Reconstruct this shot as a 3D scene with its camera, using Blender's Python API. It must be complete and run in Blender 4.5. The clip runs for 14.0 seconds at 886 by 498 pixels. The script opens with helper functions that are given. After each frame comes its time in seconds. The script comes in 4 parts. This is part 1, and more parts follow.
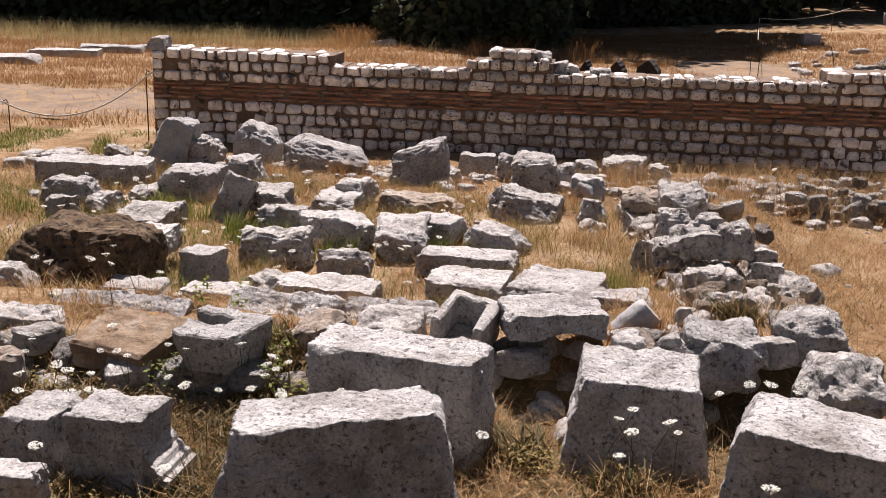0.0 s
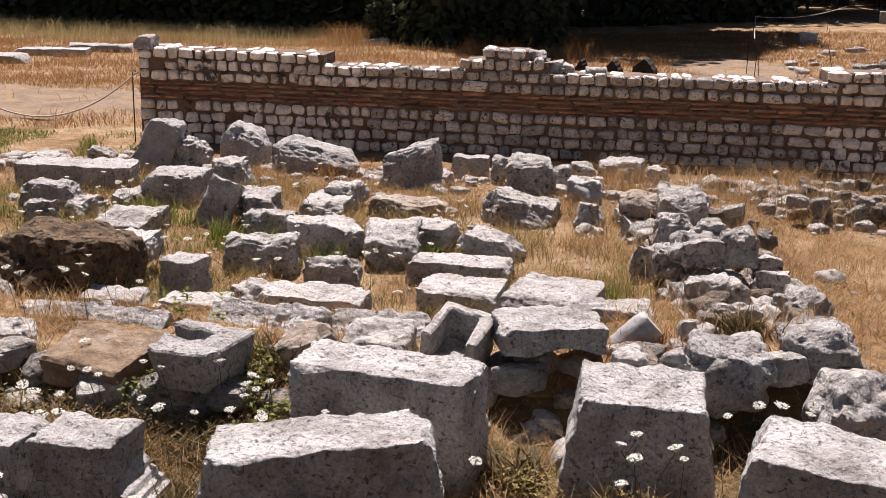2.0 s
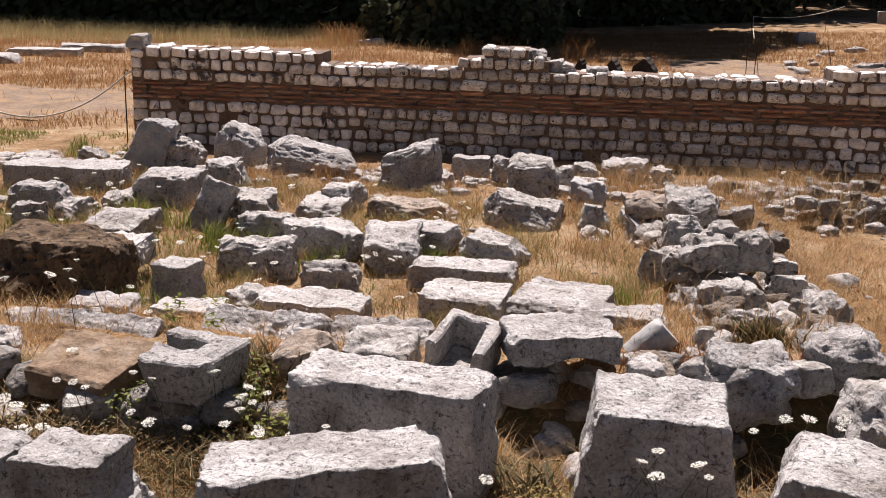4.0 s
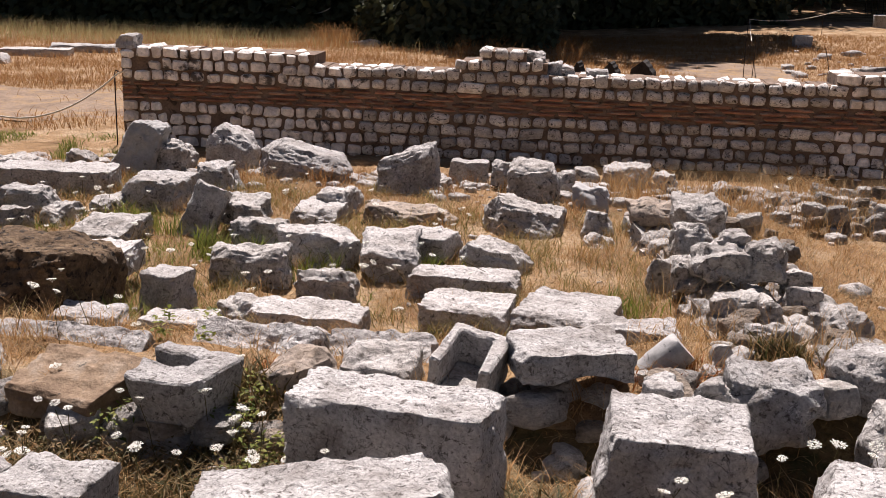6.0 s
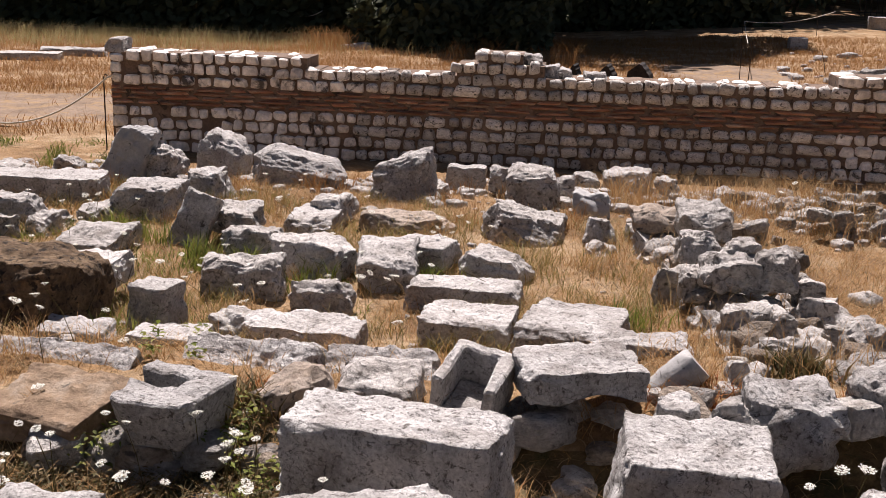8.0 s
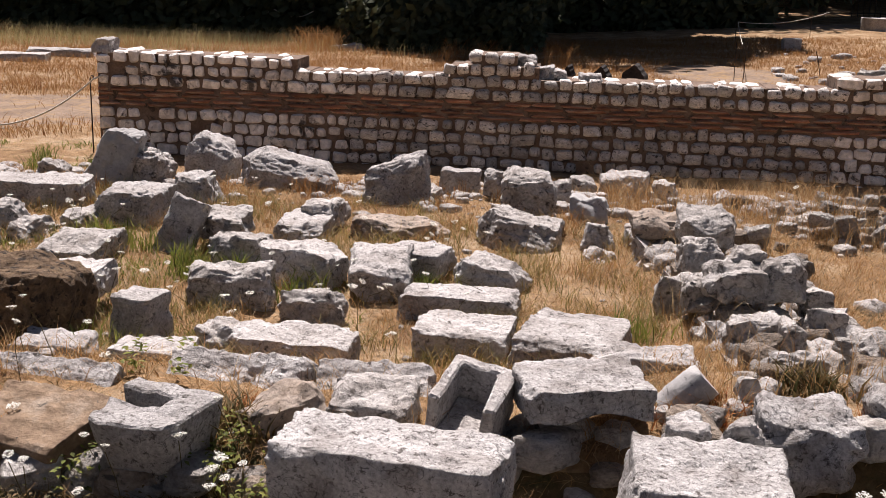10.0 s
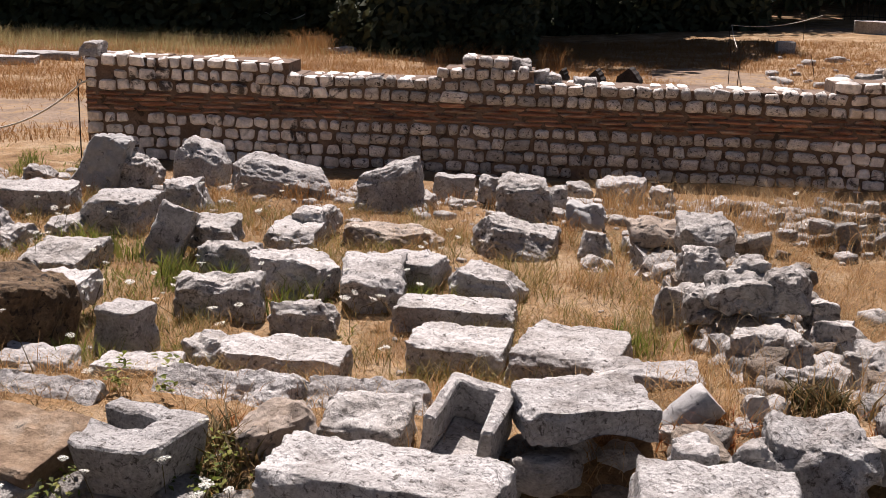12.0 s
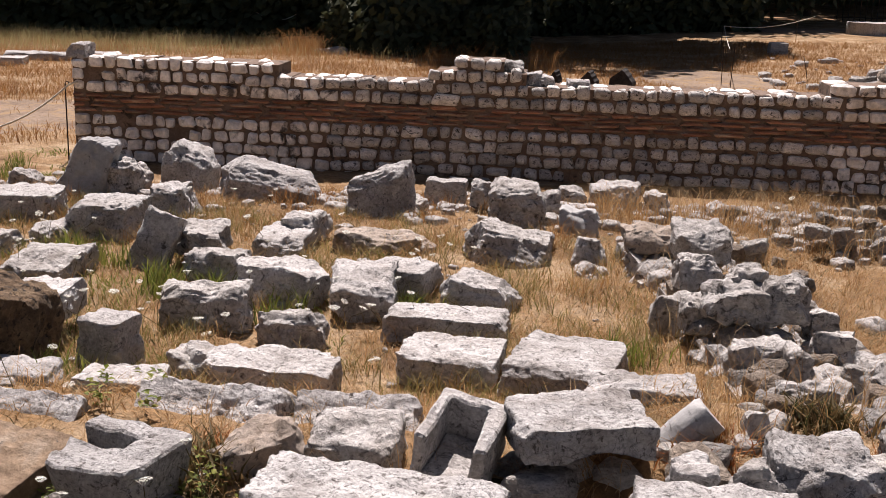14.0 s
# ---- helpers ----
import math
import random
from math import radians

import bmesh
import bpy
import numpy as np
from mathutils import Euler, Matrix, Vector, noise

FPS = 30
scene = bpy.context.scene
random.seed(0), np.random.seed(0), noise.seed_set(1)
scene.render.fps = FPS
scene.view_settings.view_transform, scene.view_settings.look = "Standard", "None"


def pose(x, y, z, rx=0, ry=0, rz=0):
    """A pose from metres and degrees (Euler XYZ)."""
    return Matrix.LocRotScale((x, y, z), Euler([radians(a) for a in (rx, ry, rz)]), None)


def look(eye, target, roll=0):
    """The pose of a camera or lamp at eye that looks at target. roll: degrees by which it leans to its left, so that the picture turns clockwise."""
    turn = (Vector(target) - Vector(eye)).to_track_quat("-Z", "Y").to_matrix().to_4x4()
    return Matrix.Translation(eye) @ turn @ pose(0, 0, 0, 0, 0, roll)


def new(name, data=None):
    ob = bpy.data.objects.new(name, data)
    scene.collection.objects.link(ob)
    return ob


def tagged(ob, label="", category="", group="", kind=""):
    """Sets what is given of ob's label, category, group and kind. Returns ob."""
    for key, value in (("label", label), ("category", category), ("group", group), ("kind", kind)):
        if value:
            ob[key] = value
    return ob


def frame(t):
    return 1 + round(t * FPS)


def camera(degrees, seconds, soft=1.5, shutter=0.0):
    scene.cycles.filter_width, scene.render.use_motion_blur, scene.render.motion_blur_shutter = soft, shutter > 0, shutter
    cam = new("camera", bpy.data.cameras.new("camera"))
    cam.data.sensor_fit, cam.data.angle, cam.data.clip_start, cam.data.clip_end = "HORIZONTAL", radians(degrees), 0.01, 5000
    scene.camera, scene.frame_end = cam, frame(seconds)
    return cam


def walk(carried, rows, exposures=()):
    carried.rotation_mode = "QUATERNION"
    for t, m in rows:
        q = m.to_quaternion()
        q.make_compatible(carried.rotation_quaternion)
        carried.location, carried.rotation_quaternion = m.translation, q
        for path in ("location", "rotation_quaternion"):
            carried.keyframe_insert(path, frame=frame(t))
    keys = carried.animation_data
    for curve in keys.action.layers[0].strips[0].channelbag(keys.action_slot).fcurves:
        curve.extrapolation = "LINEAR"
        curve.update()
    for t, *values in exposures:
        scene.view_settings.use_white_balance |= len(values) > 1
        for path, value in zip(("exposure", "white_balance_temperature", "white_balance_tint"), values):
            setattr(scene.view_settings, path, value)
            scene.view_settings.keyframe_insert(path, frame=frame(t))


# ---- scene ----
cam = camera(42.0, 14.0, 0.85)
PATH = [
    (0, (2.56, -13.678, 2.866), (2.297, -11.761, 2.362), 1.3),
    (0.5, (2.554, -13.613, 2.858), (2.294, -11.695, 2.354), 1.3),
    (1, (2.544, -13.54, 2.846), (2.286, -11.622, 2.342), 1.3),
    (1.5, (2.542, -13.464, 2.851), (2.286, -11.546, 2.346), 1.3),
    (2, (2.535, -13.395, 2.847), (2.282, -11.477, 2.341), 1.3),
    (2.5, (2.522, -13.335, 2.84), (2.271, -11.417, 2.334), 1.3),
    (3, (2.503, -13.281, 2.823), (2.254, -11.362, 2.317), 1.3),
    (5.5, (2.387, -12.971, 2.774), (2.155, -11.048, 2.274), 1.5),
    (6, (2.37, -12.914, 2.768), (2.141, -10.991, 2.268), 1.6),
    (6.5, (2.355, -12.86, 2.763), (2.129, -10.936, 2.264), 1.5),
    (7, (2.336, -12.807, 2.758), (2.114, -10.883, 2.26), 1.5),
    (7.5, (2.318, -12.752, 2.754), (2.099, -10.827, 2.258), 1.6),
    (8, (2.303, -12.693, 2.75), (2.087, -10.768, 2.255), 1.5),
    (10.5, (2.248, -12.435, 2.734), (2.05, -10.507, 2.241), 1.6),
    (11, (2.238, -12.393, 2.733), (2.043, -10.464, 2.241), 1.6),
    (11.5, (2.232, -12.349, 2.732), (2.04, -10.42, 2.241), 1.6),
    (12, (2.226, -12.304, 2.731), (2.038, -10.374, 2.242), 1.6),
    (12.5, (2.221, -12.267, 2.733), (2.037, -10.337, 2.244), 1.6),
    (13, (2.219, -12.234, 2.738), (2.037, -10.304, 2.249), 1.6),
    (13.5, (2.216, -12.204, 2.74), (2.038, -10.273, 2.252), 1.7),
    (14, (2.214, -12.175, 2.743), (2.04, -10.243, 2.254), 1.7),
]
walk(cam, [(t, look(eye, target, roll)) for t, eye, target, roll in PATH],
     exposures=[(0.0, 0.95, 6400, 19), (14.0, 0.88, 6400, 19)])

# ---- light ----
SUN_ELEVATION, SUN_AZIMUTH = 61.0, -14.0     # azimuth from +y, clockwise towards +x
sky_world = bpy.data.worlds.new("sky")
scene.world = sky_world
sky_world.use_nodes = True
wn = sky_world.node_tree.nodes
sky = wn.new("ShaderNodeTexSky")
sky.sky_type, sky.sun_disc = "NISHITA", False
sky.sun_elevation, sky.sun_rotation = radians(SUN_ELEVATION), radians(SUN_AZIMUTH)
wn["Background"].inputs["Strength"].default_value = 0.023
sky_world.node_tree.links.new(sky.outputs["Color"], wn["Background"].inputs["Color"])
sun = new("sun", bpy.data.lights.new("sun", "SUN"))
sun.data.energy, sun.data.angle, sun.data.color = 5.0, radians(0.53), (1.0, 0.94, 0.86)
toward = Vector((math.sin(radians(SUN_AZIMUTH)) * math.cos(radians(SUN_ELEVATION)),
                 math.cos(radians(SUN_AZIMUTH)) * math.cos(radians(SUN_ELEVATION)), math.sin(radians(SUN_ELEVATION))))
sun.matrix_world = look(toward * 40, (0, 0, 0))


# ---- materials ----
def surface(name, stops, scale=3.0, fine=40.0, rough=0.9, bump=0.4, spots=None, spot_scale=9.0, spot_at=0.56, spread=0.05,
            pits=0.0, coords="Object", vary=0.12, fine_mix=0.35, bump_distance=0.012, veins=False):
    """Stone, earth or wood: colour bands by a large noise, grain by a fine one, blotches of another colour, pits and bumps."""
    mat = bpy.data.materials.new(name)
    mat.use_nodes = True
    nt = mat.node_tree
    nodes, link = nt.nodes, nt.links.new
    bsdf = nodes["Principled BSDF"]
    bsdf.inputs["Roughness"].default_value = rough
    bsdf.inputs["Specular IOR Level"].default_value = 0.25
    tc, info = nodes.new("ShaderNodeTexCoord"), nodes.new("ShaderNodeObjectInfo")
    shift = nodes.new("ShaderNodeVectorMath")
    shift.operation = "MULTIPLY_ADD"
    link(info.outputs["Random"], shift.inputs[0])
    shift.inputs[1].default_value = (37.0, 53.0, 71.0)
    link(tc.outputs[coords], shift.inputs[2])
    where = shift.outputs[0]

    def noise_of(sc, detail, roughness=0.6, warp=0.0):
        n = nodes.new("ShaderNodeTexNoise")
        n.inputs["Scale"].default_value, n.inputs["Detail"].default_value = sc, detail
        n.inputs["Roughness"].default_value, n.inputs["Distortion"].default_value = roughness, warp
        link(where, n.inputs["Vector"])
        return n.outputs["Fac"]

    ramp = nodes.new("ShaderNodeValToRGB")
    while len(ramp.color_ramp.elements) < len(stops):
        ramp.color_ramp.elements.new(0.5)
    for el, (at, col) in zip(ramp.color_ramp.elements, stops):
        el.position, el.color = at, (*col, 1)
    link(noise_of(scale, 6, 0.62, 0.3), ramp.inputs["Fac"])
    colour = ramp.outputs["Color"]
    grain_noise = noise_of(fine, 5, 0.7)
    grain = nodes.new("ShaderNodeMapRange")
    grain.inputs["From Min"].default_value, grain.inputs["From Max"].default_value = 0.3, 0.7
    grain.inputs["To Min"].default_value, grain.inputs["To Max"].default_value = 1 - fine_mix, 1 + fine_mix
    link(grain_noise, grain.inputs["Value"])
    mul = nodes.new("ShaderNodeVectorMath")
    mul.operation = "SCALE"
    link(colour, mul.inputs[0])
    link(grain.outputs["Result"], mul.inputs["Scale"])
    colour = mul.outputs[0]
    if spots:
        sp = nodes.new("ShaderNodeMapRange")
        sp.inputs["From Min"].default_value, sp.inputs["From Max"].default_value = spot_at, spot_at + spread
        link(noise_of(spot_scale, 8, 0.68, 0.4), sp.inputs["Value"])
        mix = nodes.new("ShaderNodeMix")
        mix.data_type = "RGBA"
        mix.inputs["B"].default_value = (*spots, 1)
        mixes = [s for s in mix.inputs if s.type == "RGBA"]
        mixes[1].default_value = (*spots, 1)
        link(sp.outputs["Result"], mix.inputs["Factor"])
        link(colour, mixes[0])
        colour = [s for s in mix.outputs if s.type == "RGBA"][0]
    if veins:
        # thin dark cracks along the middle level of a warped noise
        vn = nodes.new("ShaderNodeMath")
        vn.operation = "SUBTRACT"
        link(noise_of(5.5, 5, 0.55, 1.2), vn.inputs[0])
        vn.inputs[1].default_value = 0.5
        va = nodes.new("ShaderNodeMath")
        va.operation = "ABSOLUTE"
        link(vn.outputs[0], va.inputs[0])
        vm = nodes.new("ShaderNodeMapRange")
        vm.inputs["From Max"].default_value = 0.008
        vm.inputs["To Min"].default_value, vm.inputs["To Max"].default_value = 0.35, 1.0
        link(va.outputs[0], vm.inputs["Value"])
        vs = nodes.new("ShaderNodeVectorMath")
        vs.operation = "SCALE"
        link(colour, vs.inputs[0])
        link(vm.outputs["Result"], vs.inputs["Scale"])
        colour = vs.outputs[0]
    if vary:
        vr = nodes.new("ShaderNodeMapRange")
        vr.inputs["To Min"].default_value, vr.inputs["To Max"].default_value = 1 - vary, 1 + vary
        link(info.outputs["Random"], vr.inputs["Value"])
        mv = nodes.new("ShaderNodeVectorMath")
        mv.operation = "SCALE"
        link(colour, mv.inputs[0])
        link(vr.outputs["Result"], mv.inputs["Scale"])
        colour = mv.outputs[0]
    link(colour, bsdf.inputs["Base Color"])
    height = grain_noise
    add = nodes.new("ShaderNodeMath")
    add.operation = "MULTIPLY_ADD"
    link(noise_of(fine * 0.3, 6, 0.7), add.inputs[0])
    add.inputs[1].default_value = 1.6
    link(height, add.inputs[2])
    height = add.outputs[0]
    if pits:
        vo = nodes.new("ShaderNodeTexVoronoi")
        vo.inputs["Scale"].default_value = fine * 0.45
        link(where, vo.inputs["Vector"])
        pit = nodes.new("ShaderNodeMapRange")
        pit.inputs["From Max"].default_value = 0.45
        pit.inputs["To Min"].default_value, pit.inputs["To Max"].default_value = -pits, 0
        link(vo.outputs["Distance"], pit.inputs["Value"])
        a2 = nodes.new("ShaderNodeMath")
        link(pit.outputs["Result"], a2.inputs[0])
        link(height, a2.inputs[1])
        height = a2.outputs[0]
    bn = nodes.new("ShaderNodeBump")
    bn.inputs["Strength"].default_value, bn.inputs["Distance"].default_value = bump, bump_distance
    link(height, bn.inputs["Height"])
    link(bn.outputs["Normal"], bsdf.inputs["Normal"])
    return mat


def leafy(name, colours, translucent=0.35, rough=0.6):
    """Blades and leaves: the colour varies from blade to blade, and light passes through."""
    mat = bpy.data.materials.new(name)
    mat.use_nodes = True
    nodes, link = mat.node_tree.nodes, mat.node_tree.links.new
    bsdf = nodes["Principled BSDF"]
    bsdf.inputs["Roughness"].default_value = rough
    bsdf.inputs["Specular IOR Level"].default_value = 0.2
    geo, ramp = nodes.new("ShaderNodeNewGeometry"), nodes.new("ShaderNodeValToRGB")
    while len(ramp.color_ramp.elements) < len(colours):
        ramp.color_ramp.elements.new(0.5)
    for i, (el, col) in enumerate(zip(ramp.color_ramp.elements, colours)):
        el.position, el.color = i / max(1, len(colours) - 1), (*col, 1)
    link(geo.outputs["Random Per Island"], ramp.inputs["Fac"])
    link(ramp.outputs["Color"], bsdf.inputs["Base Color"])
    tr, mixer = nodes.new("ShaderNodeBsdfTranslucent"), nodes.new("ShaderNodeMixShader")
    link(ramp.outputs["Color"], tr.inputs["Color"])
    mixer.inputs[0].default_value = translucent
    link(bsdf.outputs[0], mixer.inputs[1])
    link(tr.outputs[0], mixer.inputs[2])
    link(mixer.outputs[0], nodes["Material Output"].inputs["Surface"])
    return mat


LICHEN = (0.085, 0.074, 0.066)
MATS = {
    "limestone": surface("limestone", [(0.3, (0.25, 0.225, 0.205)), (0.48, (0.38, 0.356, 0.338)), (0.66, (0.47, 0.45, 0.434))], 6.0, 55.0,
                         spots=LICHEN, spot_scale=24.0, spot_at=0.56, spread=0.1, pits=0.6, bump=0.7, fine_mix=0.36, bump_distance=0.016, veins=True),
    "lichened": surface("lichened_limestone", [(0.3, (0.22, 0.198, 0.182)), (0.46, (0.36, 0.34, 0.325)), (0.62, (0.5, 0.48, 0.465))], 5.0, 75.0,
                        spots=(0.12, 0.105, 0.095), spot_scale=42.0, spot_at=0.545, spread=0.09, pits=0.6, bump=0.8, fine_mix=0.34, bump_distance=0.016, veins=True),
    "rough": surface("rough_limestone", [(0.3, (0.24, 0.214, 0.192)), (0.5, (0.4, 0.372, 0.347)), (0.7, (0.5, 0.476, 0.455))], 8.0, 45.0,
                     spots=LICHEN, spot_scale=18.0, spot_at=0.55, spread=0.1, pits=0.8, bump=0.75, fine_mix=0.36, bump_distance=0.02, veins=True),
    "rubble": surface("rubble_limestone", [(0.3, (0.26, 0.225, 0.195)), (0.5, (0.43, 0.4, 0.37)), (0.7, (0.54, 0.51, 0.485))], 1.2, 7.0,
                      spots=LICHEN, spot_scale=2.6, spot_at=0.57, spread=0.1, pits=0.6, bump=0.8, fine_mix=0.36, bump_distance=0.1, vary=0.3),
    "rubble_brown": surface("rubble_brownish", [(0.3, (0.17, 0.125, 0.09)), (0.6, (0.34, 0.28, 0.225))], 1.2, 7.0,
                            spots=LICHEN, spot_scale=2.6, spot_at=0.56, spread=0.1, pits=0.6, bump=0.8, fine_mix=0.36, bump_distance=0.1, vary=0.3),
    "marble": surface("weathered_marble", [(0.3, (0.28, 0.27, 0.262)), (0.7, (0.42, 0.41, 0.4))], 5.0, 40.0,
                      spots=(0.14, 0.13, 0.13), spot_scale=16.0, spot_at=0.6, bump=0.35, fine_mix=0.15),
    "tan": surface("tan_sandstone", [(0.3, (0.14, 0.09, 0.058)), (0.5, (0.25, 0.175, 0.115)), (0.68, (0.34, 0.28, 0.22))], 5.0, 45.0,
                   spots=(0.1, 0.085, 0.07), spot_scale=12.0, spot_at=0.62, bump=0.7, fine_mix=0.25),
    "brown": surface("brown_conglomerate", [(0.3, (0.055, 0.035, 0.02)), (0.5, (0.13, 0.085, 0.05)), (0.7, (0.2, 0.14, 0.085))], 7.0, 26.0,
                     spots=(0.03, 0.022, 0.016), spot_scale=18.0, spot_at=0.55, pits=1.2, bump=1.0, fine_mix=0.5, bump_distance=0.03),
    "brown_grey": surface("brownish_limestone", [(0.3, (0.2, 0.15, 0.11)), (0.6, (0.36, 0.3, 0.25))], 6.0, 34.0,
                          spots=LICHEN, spot_scale=13.0, spot_at=0.56, pits=0.8, bump=0.9, fine_mix=0.35),
    "wall_stone": surface("wall_limestone", [(0.3, (0.37, 0.33, 0.295)), (0.5, (0.59, 0.55, 0.51)), (0.7, (0.7, 0.67, 0.635))], 2.4, 14.0,
                          spots=(0.07, 0.06, 0.055), spot_scale=3.2, spot_at=0.55, spread=0.07, bump=0.9, vary=0.34, coords="Object"),
    "mortar": surface("old_mortar", [(0.3, (0.13, 0.085, 0.062)), (0.7, (0.22, 0.16, 0.12))], 5.0, 50.0, spots=(0.06, 0.045, 0.036),
                      spot_scale=7.0, spot_at=0.55, bump=0.9, vary=0.0),
    "brick": surface("old_brick", [(0.3, (0.28, 0.12, 0.072)), (0.5, (0.42, 0.21, 0.135)), (0.64, (0.55, 0.42, 0.31))], 1.6, 60.0,
                     spots=(0.05, 0.035, 0.03), spot_scale=9.0, spot_at=0.6, bump=0.7, vary=0.35),
    "iron": surface("rusted_iron", [(0.3, (0.03, 0.02, 0.016)), (0.7, (0.07, 0.045, 0.03))], 20.0, 90.0, rough=0.75, bump=0.4),
    "rope": surface("pale_rope", [(0.3, (0.55, 0.5, 0.42)), (0.7, (0.7, 0.65, 0.57))], 30.0, 120.0, bump=0.4),
    "bark": surface("bark", [(0.3, (0.03, 0.024, 0.018)), (0.7, (0.08, 0.06, 0.045))], 8.0, 40.0, bump=1.0),
    "dark_metal": surface("charred_tile", [(0.3, (0.018, 0.016, 0.015)), (0.7, (0.05, 0.042, 0.038))], 9.0, 50.0, bump=0.6),
}
STRAW = leafy("straw", [(0.3, 0.15, 0.055), (0.48, 0.3, 0.13), (0.36, 0.19, 0.07), (0.58, 0.44, 0.25), (0.26, 0.13, 0.05)], 0.35)
GOLD = leafy("golden_grass", [(0.22, 0.1, 0.035), (0.31, 0.16, 0.06), (0.25, 0.12, 0.042), (0.36, 0.22, 0.1)], 0.45)
SEEDING = leafy("seeding_grass", [(0.3, 0.23, 0.1), (0.38, 0.31, 0.16), (0.2, 0.19, 0.07), (0.42, 0.34, 0.19)], 0.45)
FADING = leafy("fading_weeds", [(0.2, 0.17, 0.05), (0.36, 0.24, 0.09), (0.16, 0.16, 0.045), (0.42, 0.3, 0.14), (0.1, 0.11, 0.03)], 0.35)
GREEN = leafy("green_blades", [(0.08, 0.11, 0.02), (0.19, 0.22, 0.04), (0.28, 0.27, 0.07), (0.06, 0.08, 0.02)], 0.35)
WEED = leafy("dark_weeds", [(0.035, 0.045, 0.015), (0.16, 0.1, 0.045), (0.06, 0.065, 0.022), (0.22, 0.14, 0.06), (0.08, 0.06, 0.025)], 0.25)
LEAF = leafy("dark_leaves", [(0.055, 0.065, 0.035), (0.09, 0.1, 0.05), (0.07, 0.075, 0.04)], 0.2)
WHITE_BLOOM = leafy("white_bloom", [(0.7, 0.68, 0.6), (0.78, 0.77, 0.72)], 0.3)
REDDISH = leafy("rust_red_weed", [(0.22, 0.06, 0.02), (0.35, 0.12, 0.03), (0.28, 0.16, 0.06)], 0.3)


# ---- building helpers ----
def mesh_from(name, verts, faces, mat, smooth=True):
    me = bpy.data.meshes.new(name)
    me.from_pydata([tuple(v) for v in verts], [], [tuple(f) for f in faces])
    me.materials.append(mat)
    if smooth:
        me.polygons.foreach_set("use_smooth", [True] * len(me.polygons))
    me.update()
    return me


def part_mesh(name, me, parent=None, label="", at=None):
    ob = new(name, me)
    if parent is not None:
        ob.parent = parent
    if at is not None:
        ob.matrix_basis = at
    if label:
        ob["label"] = label
    return ob


def smoothstep(a, b, v):
    s = min(1.0, max(0.0, (v - a) / (b - a)))
    return s * s * (3 - 2 * s)


def ground_z(x, y):
    """Height of the ground: level among the stones, a terrace edge towards the viewer, a dip to the wall, gently rolling beyond."""
    z = 0.80 - 0.33 * smoothstep(-3.6, -0.6, y)
    edge = 0.24 * smoothstep(1.7, 1.95, x)
    bank = smoothstep(-8.92 + edge, -8.66 + edge, y) * (1 - smoothstep(-8.0, -7.3, y)) * (1 - smoothstep(4.3, 5.3, x)) * smoothstep(-4.0, -2.6, x)
    z += bank * (0.19 + 0.1 * smoothstep(2.3, 2.75, x))
    z -= 0.16 * smoothstep(3.7, 4.2, x) * smoothstep(-7.6, -7.0, y) * (1 - smoothstep(-3.6, -2.6, y))
    z += 0.1 * (1 - bank) * smoothstep(2.75, 3.05, x) * (1 - smoothstep(3.5, 3.9, x)) * smoothstep(-8.9, -8.4, y) * (1 - smoothstep(-5.2, -4.6, y))
    z += 0.4 * smoothstep(8, 24, y) * smoothstep(0, 9, x) - 0.15 * smoothstep(6, 24, y) * smoothstep(0, -9, x)
    z += 1.6 * smoothstep(26, 60, y)
    z += 0.05 * (noise.noise((x * 0.9, y * 0.9, 3.1)) + 0.4 * noise.noise((x * 3.1, y * 3.1, 7.7)))
    return z


CUBES = {}


def cube_grid(n):
    """Vertices of a cube from -1 to 1 with n by n faces a side, denser towards the edges, and its quads."""
    if n in CUBES:
        return CUBES[n]
    line = [math.sin((i / n - 0.5) * math.pi * 0.82) / math.sin(math.pi * 0.41) for i in range(n + 1)]
    index, verts, faces = {}, [], []

    def vert(p):
        key = tuple(round(c, 5) for c in p)
        if key not in index:
            index[key] = len(verts)
            verts.append(p)
        return index[key]

    for axis in range(3):
        for side in (-1.0, 1.0):
            for i in range(n):
                for j in range(n):
                    quad = []
                    for a, b in ((i, j), (i + 1, j), (i + 1, j + 1), (i, j + 1)):
                        p = [0, 0, 0]
                        p[axis], p[(axis + 1) % 3], p[(axis + 2) % 3] = side, line[a], line[b]
                        quad.append(vert(tuple(p)))
                    faces.append(quad if side > 0 else quad[::-1])
    CUBES[n] = (np.array(verts), faces)
    return CUBES[n]


